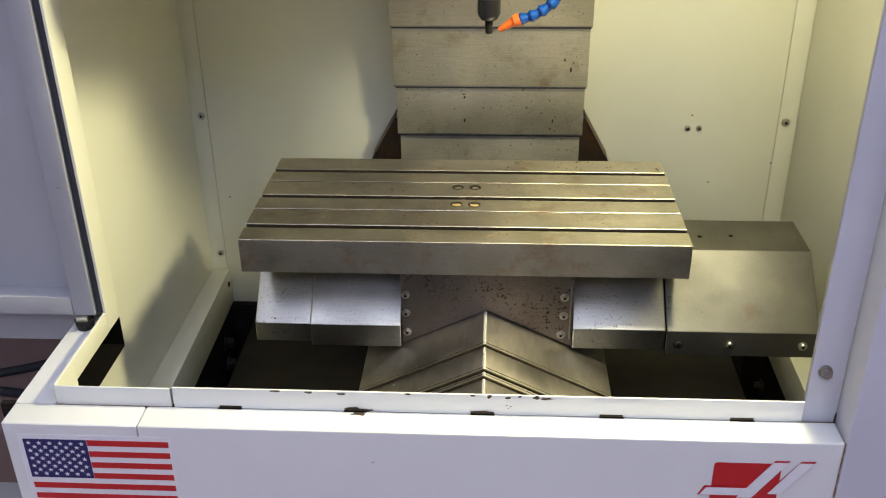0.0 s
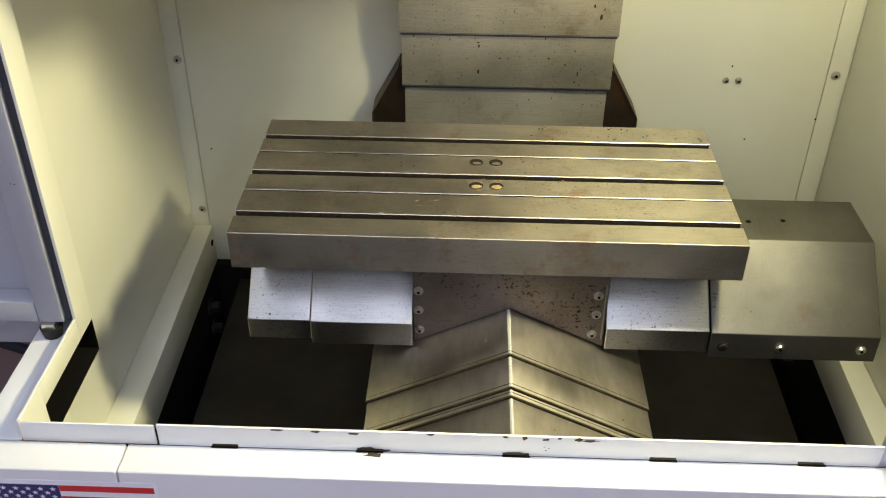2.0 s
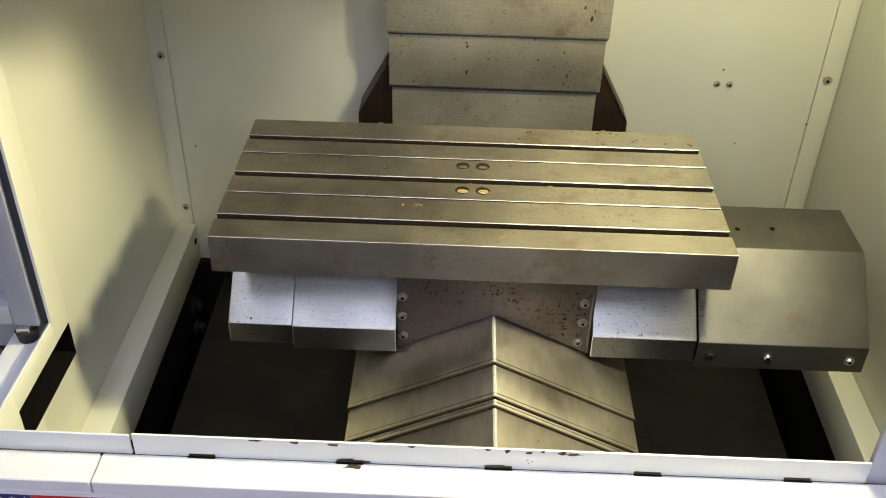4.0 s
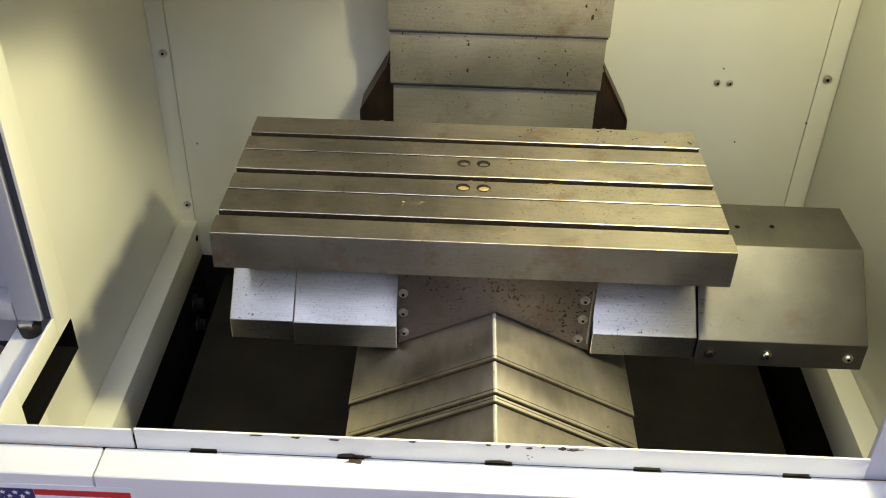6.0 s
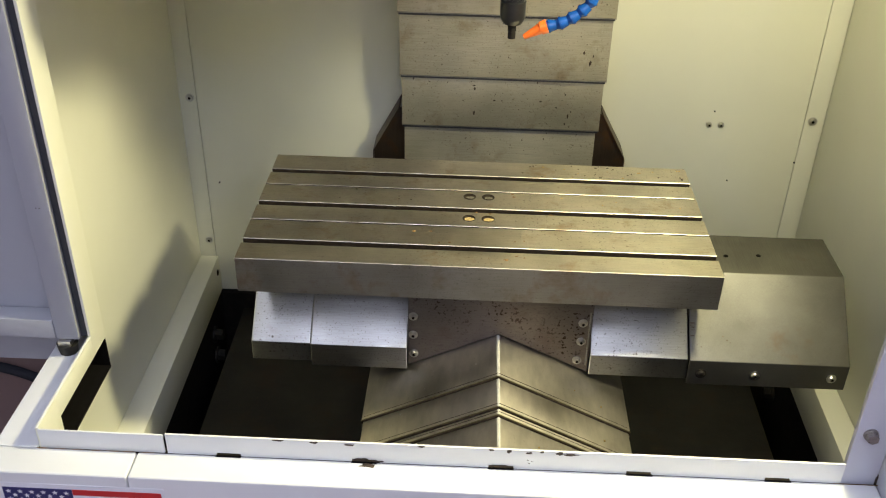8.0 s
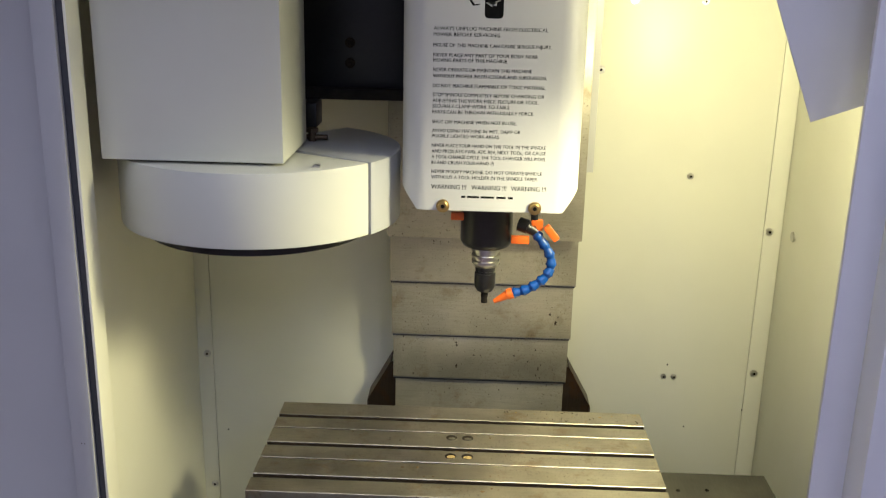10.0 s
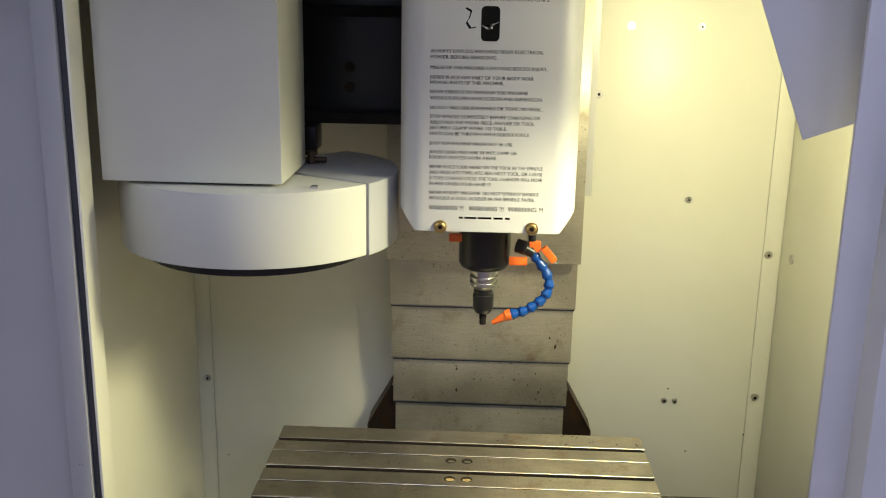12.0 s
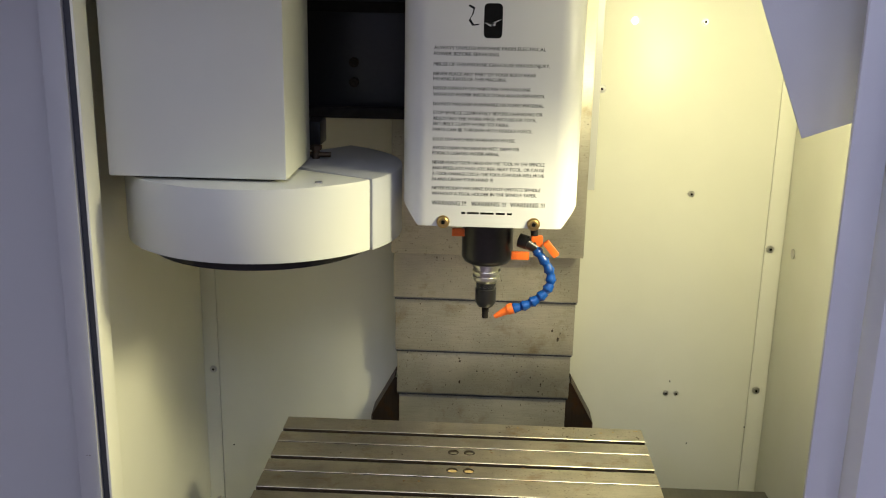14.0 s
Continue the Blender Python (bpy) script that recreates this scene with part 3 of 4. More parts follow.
for k in range(22):
    s, x0 = rnd.uniform(0.25, 0.95), 0.2672 + rnd.uniform(0, 0.003)
    if k > 15:
        s, x0 = rnd.uniform(0.12, 0.28), rnd.uniform(0.270, 0.34)
    w, h = rnd.uniform(0.003, 0.008) if k <= 15 else rnd.uniform(0.001, 0.003), rnd.uniform(0.004, 0.012)
    base = low + rise * s + out + Vector((x0, 0, 0))
    bm = bmesh.new()
    bm.faces.new([bm.verts.new(base + Vector((dx, 0, 0)) + rise * ds) for dx, ds in ((0, 0), (w, h * 0.3), (w * 0.8, h), (0, h * 1.4))])
    bmesh.ops.recalc_face_normals(bm, faces=bm.faces)
    part("scrape_mark", bm, CHIPPED, wide)

apron = thing("apron_plate", "brown-stained steel apron plate with six screws, under the table", "machine plate", at=(0, YF, 0.73))
bm = bmesh.new()
prism(bm, [(-0.1255, 0.731), (-0.1255, 0.866), (0.1285, 0.866), (0.1285, 0.731), (0.001, 0.7915)], "y", T0 + 0.025, T0 + 0.030)
soften(bm, 0.0008)
part("plate", bm, APRON, apron)
for x0 in (-0.1185, 0.1155):
    for z, dx in ((0.8165, 0), (0.785, 0), (0.752, -0.003 if x0 > 0 else 0.001)):
        screw(apron, x0 + dx, T0 + 0.025, z, 0.0052)
boxed("side_trim", (0.1240, 0.1262, T0 + 0.0220, T0 + 0.0248, 0.745, 0.835), COVER, apron, "bright worn edge strip", bevel=0.0005)
tagged(boxed("saddle", (-0.34, 0.45, T0 + 0.115, T0 + 0.20, 0.73, 0.846), CAST, bevel=0.01), "dark cast-iron saddle under the covers", "saddle")
boxed("under_casting", (-0.11, 0.11, T0 + 0.034, T0 + 0.113, 0.80, 0.864), CAST, table, "dark underside casting", bevel=0)

# ---- telescopic way cover in front of the saddle ----
way_cover = thing("way_cover", "telescopic steel way cover folded to a ridge", "way cover", at=(0, 0.15, 0.66))
RIDGE, SLOPE, HALF = 0.790, 0.480, 0.183


def vee(name, y0, y1, drop, label=""):
    z, h = RIDGE - drop, HALF - drop * 0.8
    t = 0.0025
    bm = bmesh.new()
    low = z - SLOPE * h
    prism(bm, [(-h, low - 0.05), (-h, low), (0, z), (h, low), (h, low - 0.05), (h - t, low - 0.05), (h - t, low - t), (0, z - t), (-h + t, low - t), (-h + t, low - 0.05)], "y", y0, y1)
    soften(bm, 0.0006, 15, 2)
    ob = part(name, bm, VEE, way_cover, label)
    # pale strip paints the highlight that runs along the ridge
    bm = bmesh.new()
    prism(bm, [(-0.0022, z - 0.0008), (0, z + 0.0006), (0.0022, z - 0.0008), (0, z - 0.004)], "y", y0, min(y1, T0 + 0.0245))
    part("ridge_highlight", bm, RIDGE_LIGHT, ob, "pale strip painting the ridge's highlight")
    bm = bmesh.new()
    w = 0.0005
    prism(bm, [(-h - w, low - w * 0.5), (0, z + w), (h + w, low - w * 0.5), (h + w, low - 0.0016), (0, z - 0.0014), (-h - w, low - 0.0016)], "y", y0 - 0.0008, y0 + 0.0004)
    part("edge_strip", bm, OLIVE, ob, "thin brass-coloured edge strip")
    # dark strip ahead of the edge paints the gap's shade
    bm = bmesh.new()
    prism(bm, [(-h, low), (0, z), (h, low), (h, low - 0.006), (0, z - 0.006), (-h, low - 0.006)], "y", y0 - 0.0024, y0 - 0.0009)
    part("gap_strip", bm, SHADE_AND_DARK, ob, "dark strip painting the shaded gap at the lip")
    bm = bmesh.new()
    prism(bm, [(-h - w, low - w * 0.5), (0, z + w), (h + w, low - w * 0.5), (h + w, low - 0.004), (0, z - 0.004), (-h - w, low - 0.004)], "y", y0 + 0.0052, y0 + 0.0060)
    part("seam_line", bm, SHADE_AND_DARK, ob, "dark seam line")
    return ob


vee("cover_section", 0.197, T0 + 0.30, 0.0)
vee("cover_section", 0.141, 0.30, 0.0030)
vee("cover_section", 0.129, 0.25, 0.0060)
vee("cover_section", 0.014, 0.20, 0.0090)
rnd = random.Random(8)
for k in range(26):
    x, y = rnd.uniform(-0.16, 0.16), rnd.uniform(0.02, T0)
    drop = 0.0 if y > 0.199 else 0.0030 if y > 0.143 else 0.0060 if y > 0.131 else 0.0090
    z = RIDGE - drop - SLOPE * abs(x)
    s = rnd.uniform(0.0006, 0.0013)
    bm = bmesh.new()
    box(bm, x - s, x + s, y - s, y + s, z - 0.0003, z + s)
    part("metal_chip", bm, BRASS if k % 2 else BRIGHT, way_cover)

# ---- column with its telescopic cover ----
column_cover = thing("column_cover", "telescopic steel column cover with rust spots", "way cover", at=(0, 0.76, 0.55))


def column_section(z0, z1, half, y):
    bm = bmesh.new()
    t = 0.002
    prism(bm, [(-half, BACK - 0.003), (-half, y), (half, y), (half, BACK - 0.003), (half - t, BACK - 0.003), (half - t, y + t), (-half + t, y + t), (-half + t, BACK - 0.003)], "z", z0, z1)
    soften(bm, 0.0012)
    ob = part("cover_section", bm, COLUMN, column_cover)
    bm = bmesh.new()
    box(bm, -half, half, y - 0.0004, y + 0.006, z0 - 0.0012, z0 - 0.0002)
    part("edge_lip", bm, COVER, ob, "bright bottom edge lip")
    # dark strip draws the shadow line under the lip as colour
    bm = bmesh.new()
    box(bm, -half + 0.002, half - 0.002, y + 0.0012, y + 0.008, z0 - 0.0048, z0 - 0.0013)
    part("gap_strip", bm, RUBBER_AND_GAP, ob, "dark strip painting the shaded gap at the lip")
    return ob


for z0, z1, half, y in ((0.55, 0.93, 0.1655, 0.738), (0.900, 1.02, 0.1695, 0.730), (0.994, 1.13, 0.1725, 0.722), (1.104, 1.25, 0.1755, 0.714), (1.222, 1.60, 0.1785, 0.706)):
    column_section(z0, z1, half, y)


def rust_spot(parent, x, y, z, w, h, seed):
    rnd = random.Random(seed)
    pts = [(x + math.cos(k / 10 * math.tau) * w * rnd.uniform(0.4, 1), z + math.sin(k / 10 * math.tau) * h * rnd.uniform(0.4, 1)) for k in range(10)]
    bm = bmesh.new()
    prism(bm, pts, "y", y - 0.0003, y)
    part("rust_spot", bm, CHIPPED, parent)


for k, (x, y, z, w, h) in enumerate(((0.142, 0.722, 1.025, 0.004, 0.007), (0.131, 0.722, 1.042, 0.003, 0.004), (0.146, 0.722, 1.037, 0.0015, 0.003), (-0.009, 0.722, 1.013, 0.0015, 0.0015),
                                     (-0.047, 0.730, 0.976, 0.004, 0.002), (-0.046, 0.730, 0.970, 0.0025, 0.005), (-0.046, 0.730, 0.926, 0.003, 0.005), (-0.012, 0.730, 0.950, 0.003, 0.0018),
                                     (0.001, 0.730, 0.950, 0.002, 0.0015), (0.066, 0.730, 0.951, 0.003, 0.002), (0.093, 0.730, 0.941, 0.0018, 0.003), (0.114, 0.730, 0.926, 0.002, 0.005),
                                     (0.110, 0.730, 0.911, 0.002, 0.003), (0.03, 0.730, 0.935, 0.0012, 0.0012), (-0.13, 0.730, 0.908, 0.0015, 0.002))):
    rust_spot(column_cover, x, y, z, w, h, 200 + k)
# fine specks, thickest under the upper edge of each section
rnd = random.Random(33)
for y, z0, z1, count in ((0.738, 0.840, 0.890, 14), (0.730, 0.902, 0.985, 26), (0.722, 1.000, 1.092, 18), (0.714, 1.110, 1.210, 12)):
    for k in range(count):
        size = rnd.uniform(0.0006, 0.0016)
        rust_spot(column_cover, rnd.uniform(-0.155, 0.160), y, z1 - (z1 - z0) * rnd.random() ** 1.7, size, size * rnd.uniform(0.6, 2.2), 300 + k)

wings = thing("column_guard", "brown-stained steel guard plates beside the column cover", "guard", at=(0, 0.74, 0.5))
for s in (-1, 1):
    outline = [(s * 0.16, 0.42), (s * 0.2190, 0.42), (s * 0.2190, 0.843), (s * 0.1740, 0.926), (s * 0.16, 0.926)]
    bm = bmesh.new()
    prism(bm, outline, "y", 0.7405, 0.7435)
    part("guard_plate", bm, WING, wings)
    bm = bmesh.new()
    prism(bm, [(s * 0.2192, 0.42), (s * 0.2215, 0.42), (s * 0.2215, 0.844), (s * 0.1752, 0.928), (s * 0.1742, 0.926), (s * 0.2192, 0.843)], "y", 0.737, BACK - 0.003)
    part("guard_edge", bm, WING, wings)
    screw(wings, s * 0.185, 0.7405, 0.820, 0.005)

# ---- spindle head ----
HB = 1.224           # underside of the head cover
HY = 0.300           # its front face
head = thing("spindle_head", "white rounded spindle head cover with printed warnings", "spindle head", at=(0, 0.42, HB))


def head_outline(n=7):
    pts = []
    r = 0.036
    for k in range(n + 1):
        a = radians(-90 + 90 * k / n)
        pts.append((0.089 + r * math.cos(a), HY + r + r * math.sin(a)))
    pts += [(0.125, 0.66), (-0.125, 0.66)]
    for k in range(n + 1):
        a = radians(180 + 90 * k / n)
        pts.append((-0.089 + r * math.cos(a), HY + r + r * math.sin(a)))
    return pts


bm = bmesh.new()
prism(bm, head_outline(), "z", HB, 2.0)
# lower corners of the cover are cut off aslant
for s in (-1, 1):
    bmesh.ops.bisect_plane(bm, geom=list(bm.verts) + list(bm.edges) + list(bm.faces), plane_co=(s * 0.102, 0, HB), plane_no=Vector((s * 0.8, 0, -0.6)), clear_outer=True)
    bmesh.ops.holes_fill(bm, edges=[e for e in bm.edges if e.is_boundary])
bmesh.ops.recalc_face_normals(bm, faces=bm.faces)
part("cover", bm, HOOD, head)
for x in (-0.0655, 0.0630):
    screw(head, x, HY, HB + 0.0065, 0.0075, material=BRASS)
boxed("column_shroud", (0.150, 0.192, 0.700, BACK - 0.004, 1.200, 2.0), HOOD, head, "cream sheet beside the head")
boxed("carriage_plate", (-0.176, 0.176, 0.664, 0.7045, 1.080, 1.60), COLUMN, head, "stained steel carriage cover", bevel=0.002)
boxed("head_casting", (-0.105, 0.105, 0.40, 0.66, HB + 0.004, HB + 0.04), CAST, head, "dark underside", bevel=0)

SX, SY = -0.001, 0.42
TIP = 1.046


def turned(name, rings, material, parent, label=""):
    """A turned part: (z, radius) rings from the top down, on the spindle's axis."""
    bm = bmesh.new()
    n, loops = 36, []
    for z, r in rings:
        loops.append([bm.verts.new((SX + r * math.cos(k / n * math.tau), SY + r * math.sin(k / n * math.tau), z)) for k in range(n)])
    for a, b in zip(loops, loops[1:]):
        for k in range(n):
            bm.faces.new((a[k], b[k], b[(k + 1) % n], a[(k + 1) % n]))
    bm.faces.new(loops[0][::-1])
    bm.faces.new(loops[-1])
    bmesh.ops.recalc_face_normals(bm, faces=bm.faces)
    return part(name, bm, material, parent, label)


turned("spindle_nose", [(HB + 0.02, 0.040), (1.150, 0.040), (1.147, 0.039), (1.142, 0.036), (1.139, 0.030)], BLACK, head, "glossy black spindle nose")
holder = thing("tool_holder", "steel tool holder with black collet nut and end mill", "tool holder", at=(SX, SY, TIP))
turned("holder_flange", [(1.1395, 0.021), (1.134, 0.0215), (1.131, 0.0215), (1.1305, 0.0185), (1.126, 0.0185), (1.1255, 0.022), (1.121, 0.022), (1.1205, 0.019), (1.117, 0.019),
                         (1.1165, 0.0215), (1.112, 0.0215), (1.109, 0.019), (1.106, 0.016)], BRIGHT, holder, "ringed steel flange")
turned("collet_nut", [(1.1062, 0.0155), (1.100, 0.0155), (1.0995, 0.0145), (1.096, 0.0145), (1.0955, 0.0165), (1.075, 0.0165), (1.070, 0.0145), (1.066, 0.012)], BLACK, holder, "black collet nut")
turned("end_mill", [(1.0665, 0.0055), (1.056, 0.0055), (1.0555, 0.005), (TIP, 0.005)], CAST, holder, "dark steel end mill")

# ---- coolant hose ----
hose = thing("coolant_hose", "blue segmented coolant hose with orange nozzle and valve", "coolant hose", at=(0.08, 0.40, 1.18))
path = [Vector(p) for p in ((0.072, 0.405, 1.168), (0.082, 0.40, 1.156), (0.092, 0.398, 1.143), (0.0985, 0.396, 1.128), (0.0985, 0.394, 1.113), (0.091, 0.392, 1.100), (0.079, 0.391, 1.0895), (0.066, 0.39, 1.081), (0.052, 0.39, 1.0755), (0.038, 0.39, 1.0725))]
for a, b in zip(path, path[1:]):
    way = (b - a).normalized()
    bm = bmesh.new()
    rod(bm, a - way * 0.001, a + (b - a) * 0.45, 0.0062, 0.0078, n=18)
    rod(bm, a + (b - a) * 0.45, a + (b - a) * 0.62, 0.0086, 0.0086, n=18)
    rod(bm, a + (b - a) * 0.62, b, 0.0080, 0.0052, n=18)
    part("hose_segment", bm, BLUE, hose)
bm = bmesh.new()
rod(bm, (0.042, 0.39, 1.0738), (0.034, 0.39, 1.0705), 0.0088, 0.0085)
rod(bm, (0.034, 0.39, 1.0705), (0.0135, 0.39, 1.0585), 0.0072, 0.0034)
part("nozzle", bm, ORANGE, hose, "orange nozzle")
bm = bmesh.new()
rod(bm, (0.048, 0.41, 1.178), (0.062, 0.405, 1.175), 0.011)
rod(bm, (0.060, 0.405, 1.175), (0.074, 0.405, 1.167), 0.0088, 0.0078)
part("valve_body", bm, BLACK, hose, "black valve body")
bm = bmesh.new()
box(bm, -0.0055, 0.0055, -0.005, 0.005, -0.014, 0.014)
soften(bm, 0.002)
bmesh.ops.transform(bm, matrix=pose(0.0965, 0.395, 1.169, 0, -40, 0), verts=bm.verts)
part("valve_handle", bm, ORANGE, hose, "orange valve handle")
for dims in ((0.036, 0.064, 0.395, 0.405, 1.150, 1.162), (-0.056, -0.036, 0.40, 0.41, 1.183, 1.195), (0.066, 0.084, 0.40, 0.41, 1.170, 1.187)):
    bm = bmesh.new()
    box(bm, *dims)
    soften(bm, 0.002)
    part("hose_block", bm, ORANGE, hose, "orange plastic fitting")
bm = bmesh.new()
rod(bm, (0.0725, 0.405, 1.165), (0.068, 0.41, HB + 0.01), 0.006)
part("feed_pipe", bm, BLACK, hose)

# ---- printed warnings on the head ----


def writing(words, x, z, height, width=None, parent=None, material=None):
    data = bpy.data.curves.new("line", "FONT")
    data.body, data.size, data.resolution_u = words, height / 0.70, 3
    ob = new("line", data)
    mesh = bpy.data.meshes.new_from_object(ob.evaluated_get(bpy.context.evaluated_depsgraph_get()))
    bpy.data.objects.remove(ob)
    xs = [v.co.x for v in mesh.vertices]
    k = (width / (max(xs) - min(xs))) if width else 1.0
    x_min = min(xs)
    for v in mesh.vertices:
        v.co = (x + (v.co.x - x_min) * k, HY - 0.0001, z + v.co.y)
    # a second print a hair aside makes the strokes bolder
    bm = bmesh.new()
    bm.from_mesh(mesh)
    twin = bmesh.ops.duplicate(bm, geom=bm.verts[:] + bm.edges[:] + bm.faces[:])["geom"]
    bmesh.ops.translate(bm, vec=(0.00014, -0.00005, 0), verts=[v for v in twin if isinstance(v, bmesh.types.BMVert)])
    bm.to_mesh(mesh)
    bm.free()
    mesh.materials.append(material or INK)
    ob = new("printed_line", mesh)
    ob.parent = parent
    ob.matrix_parent_inverse = Matrix.Translation(-head.location)
    return ob


LINES = (
    ("SECURE LONG HAIR OR LOOSE CLOTHING THAT", 1.6285, 0.158), ("COULD BECOME CAUGHT OR TANGLED IN THE", 1.6205, 0.154), ("MOVING PARTS OF THIS MACHINE.", 1.6125, 0.112),
    ("WEAR SAFETY GLASSES AND SAFETY SHOES.", 1.5500, 0.151), ("SHIELD WILL NOT PROTECT FROM FLYING CHIPS.", 1.5420, 0.157),
    ("ALWAYS UNPLUG MACHINE FROM ELECTRICAL", 1.4735, 0.152), ("POWER BEFORE SERVICING.", 1.4655, 0.090), ("MISUSE OF THIS MACHINE CAN CAUSE SERIOUS INJURY.", 1.4515, 0.158),
    ("NEVER PLACE ANY PART OF YOUR BODY NEAR", 1.4385, 0.140), ("MOVING PARTS OF THIS MACHINE.", 1.4315, 0.100), ("NEVER OPERATE OR MAINTAIN THIS MACHINE", 1.4190, 0.133),
    ("WITHOUT PROPER INSTRUCTIONS AND SUPERVISION.", 1.4105, 0.153), ("DO NOT MACHINE FLAMMABLE OR TOXIC MATERIAL.", 1.3975, 0.153), ("STOP SPINDLE COMPLETELY BEFORE CHANGING OR", 1.3855, 0.151),
    ("ADJUSTING THE WORK PIECE, FIXTURE OR TOOL.", 1.3775, 0.144), ("SECURELY CLAMP WORK TO TABLE.", 1.3700, 0.106), ("PARTS CAN BE THROWN WITH DEADLY FORCE.", 1.3620, 0.138),
    ("SHUT OFF MACHINE WHEN NOT IN USE.", 1.3485, 0.115), ("AVOID USING MACHINE IN WET, DAMP OR", 1.3365, 0.121), ("POORLY LIGHTED WORK AREAS.", 1.3290, 0.093),
    ("NEVER PLACE YOUR HAND ON THE TOOL IN THE SPINDLE", 1.3160, 0.157), ("AND PRESS ATC FWD, ATC REV, NEXT TOOL, OR CAUSE", 1.3080, 0.157), ("A TOOL CHANGE CYCLE. THE TOOL CHANGER WILL MOVE", 1.3000, 0.157),
    ("IN AND CRUSH YOUR HAND !!!", 1.2920, 0.086), ("NEVER MODIFY MACHINE. DO NOT OPERATE SPINDLE", 1.2795, 0.153), ("WITHOUT A TOOL HOLDER IN THE SPINDLE TAPER.", 1.2715, 0.148))
for words, z, width in LINES:
    writing(words, -0.0825, z - 0.0024, 0.0048, width, head)
for words, x, width in (("WARNING !!!", -0.0825, 0.049), ("WARNING !!!", -0.0265, 0.049), ("WARNING !!!", 0.0285, 0.049)):
    writing(words, x, 1.2545, 0.0066, width, head)


def flat_shape(name, outline, parent, material=INK, y=HY - 0.0001):
    bm = bmesh.new()
    prism(bm, outline, "y", y, y + 0.0004)
    return part(name, bm, material, parent)


for x0, x1 in ((-0.040, -0.034), (-0.032, -0.015), (-0.013, 0.006), (0.009, 0.022), (0.025, 0.032)):
    flat_shape("print_bar", [(x0, 1.2425), (x1, 1.2425), (x1, 1.2455), (x0, 1.2455)], head)


def rounded(x0, x1, z0, z1, r, n=5):
    pts = []
    for cx, cz, a0 in ((x1 - r, z0 + r, -90), (x1 - r, z1 - r, 0), (x0 + r, z1 - r, 90), (x0 + r, z0 + r, 180)):
        pts += [(cx + r * math.cos(radians(a0 + 90 * k / n)), cz + r * math.sin(radians(a0 + 90 * k / n))) for k in range(n + 1)]
    return pts


# symbols kept as plain black shapes
flat_shape("symbol", rounded(-0.003, 0.024, 1.6425, 1.675, 0.002), head)
flat_shape("symbol", [(-0.022, 1.643), (-0.018, 1.643), (-0.016, 1.672), (-0.022, 1.672)], head)
flat_shape("symbol", [(-0.012, 1.650), (-0.008, 1.648), (-0.004, 1.672), (-0.010, 1.672)], head)
flat_shape("symbol", rounded(-0.022, 0.017, 1.564, 1.606, 0.018), head)
flat_shape("symbol_gap", rounded(-0.021, -0.004, 1.584, 1.591, 0.003), head, HOOD, HY - 0.0002)
flat_shape("symbol", [(-0.042, 1.574), (-0.040, 1.572), (-0.023, 1.584), (-0.025, 1.586)], head)
flat_shape("symbol", [(-0.040, 1.603), (-0.041, 1.600), (-0.026, 1.586), (-0.024, 1.588)], head)
flat_shape("symbol", [(-0.0425, 1.606), (-0.0415, 1.598), (-0.035, 1.603)], head)
flat_shape("symbol", rounded(-0.0155, 0.0095, 1.487, 1.533, 0.006), head)
flat_shape("symbol_gap", [(-0.0155, 1.508), (-0.006, 1.502), (-0.006, 1.507), (0.0095, 1.513), (0.000, 1.508), (0.000, 1.503)], head, HOOD, HY - 0.0002)
for a, b in zip(((-0.036, 1.530), (-0.029, 1.526), (-0.031, 1.518), (-0.035, 1.511), (-0.030, 1.504)), ((-0.029, 1.526), (-0.031, 1.518), (-0.035, 1.511), (-0.030, 1.504), (-0.022, 1.505))):
    flat_shape("symbol", [(a[0] - 0.0012, a[1] - 0.001), (b[0] - 0.0012, b[1] - 0.001), (b[0] + 0.0012, b[1] + 0.001), (a[0] + 0.0012, a[1] + 0.001)], head)

# ---- tool changer ----
CX, CY, CR = -0.336, 0.380, 0.203
changer = thing("tool_changer", "cream tool changer with a round drum under a square housing", "tool changer", at=(CX, CY, 1.30))
boxed("neck", (-0.490, -0.300, 0.262, 0.39, 1.4195, 1.4245), SHUTTER, changer, bevel=0)
boxed("housing", (-0.515, -0.273, 0.225, 0.40, 1.4238, 2.0), DRUM, changer, bevel=0.003)


def pie(a0, a1, r, n=48):
    return [(CX + r * math.cos(radians(a0 + (a1 - a0) * k / n)), CY + r * math.sin(radians(a0 + (a1 - a0) * k / n))) for k in range(n + 1)]


bm = bmesh.new()
prism(bm, pie(-205, -33, CR), "z", 1.3185, 1.4200)
soften(bm, 0.003, 40, 2)
part("drum", bm, DRUM, changer)
bm = bmesh.new()
prism(bm, pie(-32, 60, CR + 0.001) + [(CX - 0.02, CY + 0.02)], "z", 1.3175, 1.4200)
soften(bm, 0.003, 40, 2)
part("shutter", bm, SHUTTER, changer, "grey sliding shutter of the drum")
bm = bmesh.new()
rod(bm, (CX, CY - 0.02, 1.304), (CX, CY - 0.02, 1.318), CR * 0.80, n=48)
part("tool_disc", bm, BLACK, changer, "dark disc under the drum")
boxed("shutter_tab", (-0.235, -0.226, 0.225, 0.233, 1.4203, 1.4235), BRIGHT, changer, bevel=0.0005)
slide = thing("changer_slide", "black steel slide plate and motor beside the tool changer", "slide", at=(-0.23, 0.6, 1.45))
boxed("slide_plate", (-0.34, -0.142, 0.60, 0.62, 1.475, 2.0), BLACK, slide, bevel=0.002)
for z in (1.462, 1.635):
    boxed("rail", (-0.34, -0.135, 0.575, 0.605, z, z + 0.018), CAST, slide, bevel=0.002)
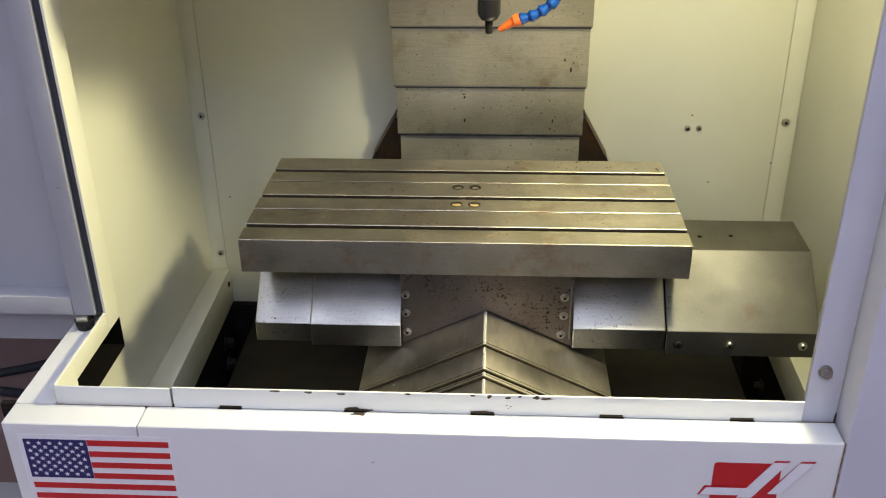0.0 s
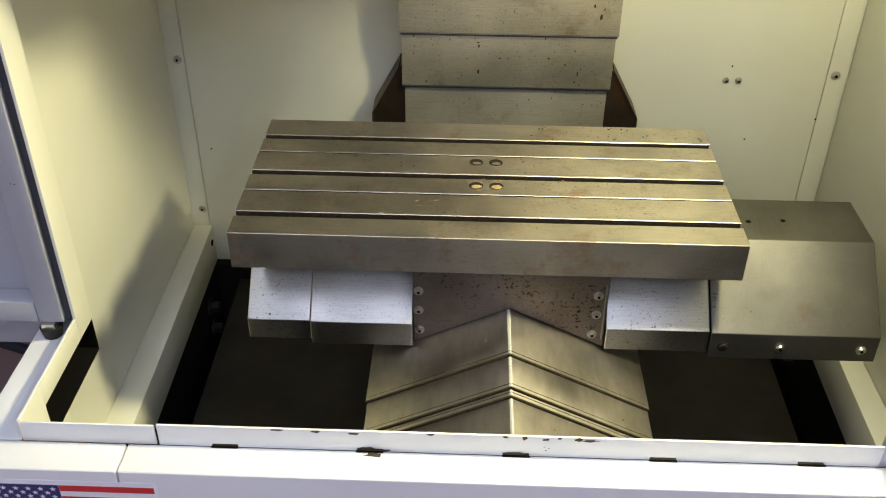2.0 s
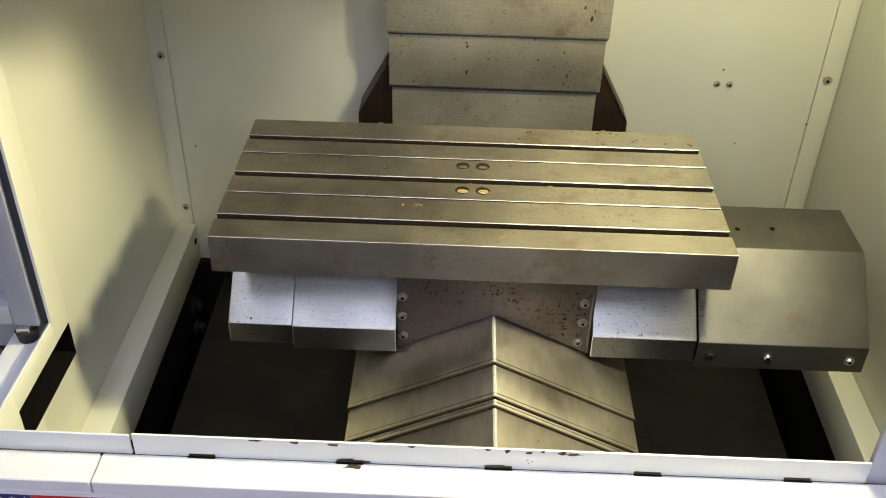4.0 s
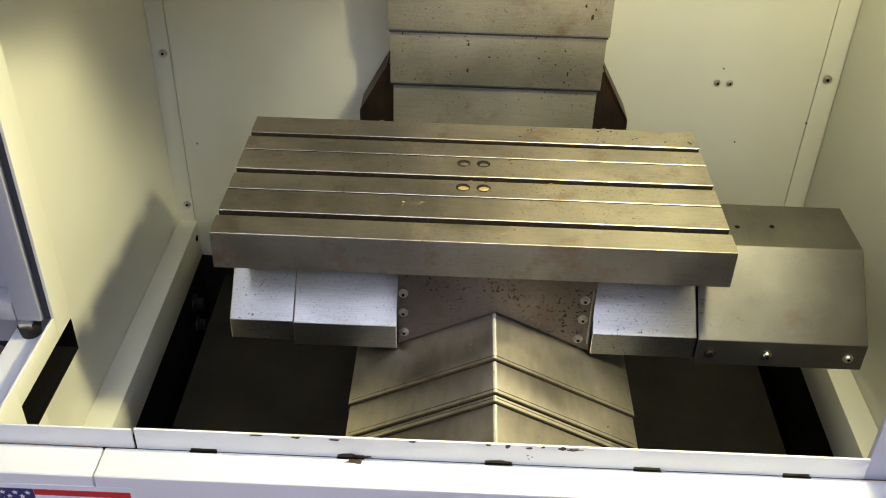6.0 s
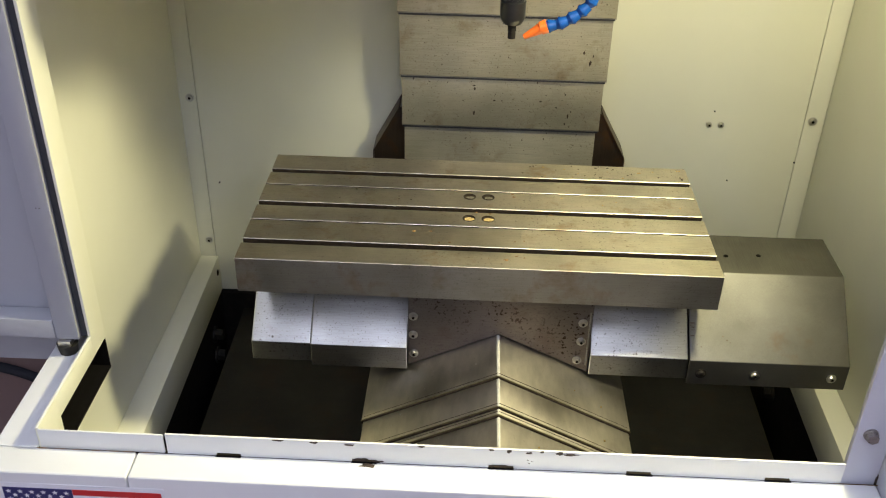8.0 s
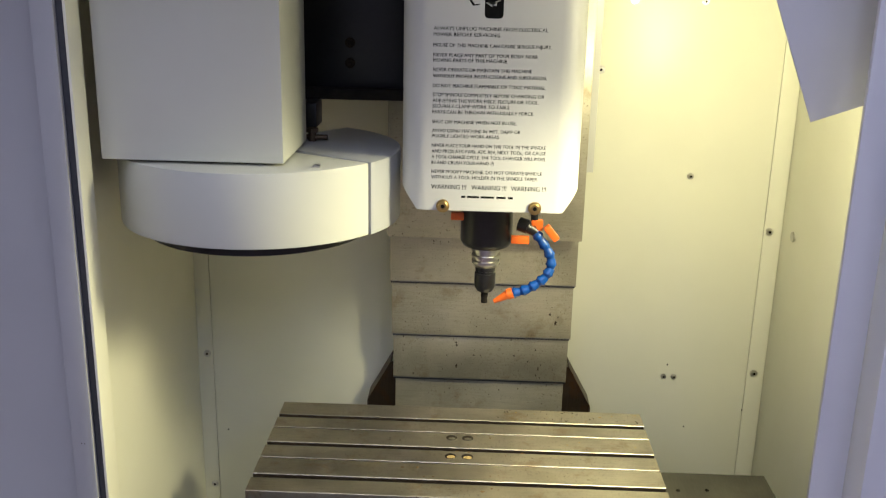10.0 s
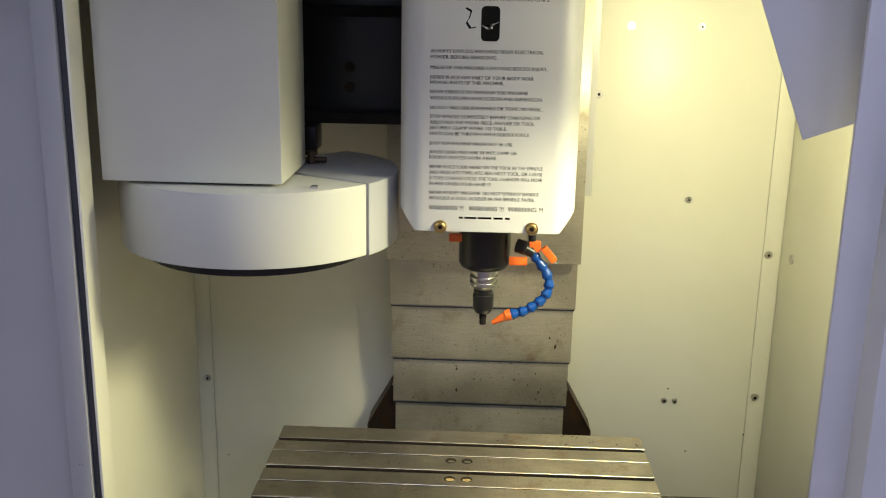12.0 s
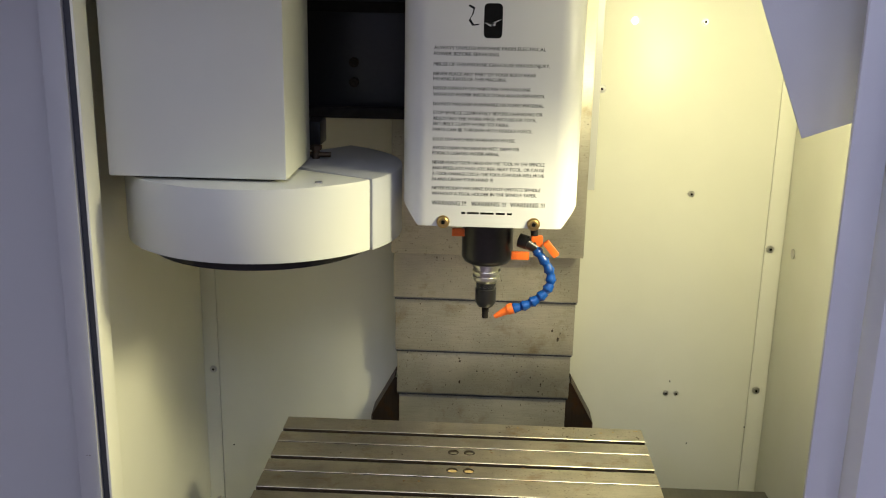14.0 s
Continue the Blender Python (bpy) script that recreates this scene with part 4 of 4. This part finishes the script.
boxed("motor", (-0.318, -0.278, 0.52, 0.58, 1.423, 1.462), BLACK, slide, bevel=0.003)
for x, z in ((-0.233, 1.553), (-0.233, 1.52), (-0.157, 1.645), (-0.157, 1.47)):
    bm = bmesh.new()
    rod(bm, (x, 0.602, z), (x, 0.585 if z > 1.6 or z < 1.5 else 0.596, z), 0.0085, n=18)
    part("round_bolt", bm, SHADE_AND_DARK, slide)
fitting = thing("air_fitting", "small brown air fitting on the drum", "fitting", at=(-0.268, 0.42, 1.42))
bm = bmesh.new()
rod(bm, (-0.268, 0.42, 1.4203), (-0.268, 0.42, 1.434), 0.006)
rod(bm, (-0.268, 0.42, 1.434), (-0.268, 0.42, 1.440), 0.010, n=6)
rod(bm, (-0.285, 0.42, 1.4265), (-0.245, 0.42, 1.4265), 0.004)
part("stem", bm, WING, fitting)

# ---- stickers on the front panel ----
flag = thing("flag_sticker", "striped red, white and blue flag sticker with stars", "sticker", at=(-0.467, FRONT, 0.69))
FY = FRONT - 0.0008
flat_shape("backing", rounded(-0.562, -0.3725, 0.682, 0.8045, 0.002), flag, VINYL, FRONT - 0.0006)
top, pitch = 0.7975, 0.00845
for k in range(7):
    z1 = top - 2 * k * pitch
    x0 = -0.4765 if k < 4 else -0.5555
    flat_shape("stripe", [(x0, z1 - pitch), (-0.3765, z1 - pitch), (-0.3765, z1), (x0, z1)], flag, FLAG_RED, FY - 0.0002)
flat_shape("canton", [(-0.5555, top - 7 * pitch), (-0.477, top - 7 * pitch), (-0.477, top), (-0.5555, top)], flag, FLAG_BLUE, FY - 0.0002)
bm = bmesh.new()
for row in range(9):
    for col in range(6 if row % 2 == 0 else 5):
        x = -0.5555 + 0.0065 + (col + (0.5 if row % 2 else 0)) * 0.0131
        z = top - 0.0058 - row * 0.0059
        pts = []
        for k in range(10):
            r = 0.0034 if k % 2 == 0 else 0.0014
            a = math.pi / 2 + k * math.pi / 5
            pts.append((x + r * math.cos(a), z + r * math.sin(a)))
        prism(bm, pts, "y", FY - 0.0006, FY - 0.0003)
part("star_pattern", bm, VINYL, flag, "rows of small white stars")
emblem = thing("emblem_sticker", "red square emblem sticker with white slanted bars", "sticker", at=(0.32, FRONT, 0.70))
flat_shape("red_field", rounded(0.272, 0.350, 0.690, 0.789, 0.004), emblem, RED, FRONT - 0.0008)


def slanted(pts, grow):
    cx, cz = sum(p[0] for p in pts) / len(pts), sum(p[1] for p in pts) / len(pts)
    return [(x + math.copysign(grow, x - cx), z + math.copysign(grow * 0.7, z - cz)) for x, z in pts]


BARS = ([(0.303, 0.738), (0.320, 0.738), (0.356, 0.792), (0.339, 0.792)], [(0.338, 0.745), (0.352, 0.745), (0.386, 0.792), (0.369, 0.792)], [(0.259, 0.742), (0.266, 0.753), (0.318, 0.753), (0.312, 0.742)],
        [(0.290, 0.690), (0.306, 0.690), (0.330, 0.735), (0.314, 0.735)])
for k, pts in enumerate(BARS):
    flat_shape("bar_border", slanted(pts, 0.0022), emblem, RED, FRONT - 0.0012 - 0.00025 * k)
for k, pts in enumerate(BARS):
    flat_shape("bar", pts, emblem, VINYL, FRONT - 0.0026 - 0.00025 * k)

# the head, its tool and its hose are raised together to fit the camera's views
for ob in (head, holder, hose):
    ob.location.z += 0.125
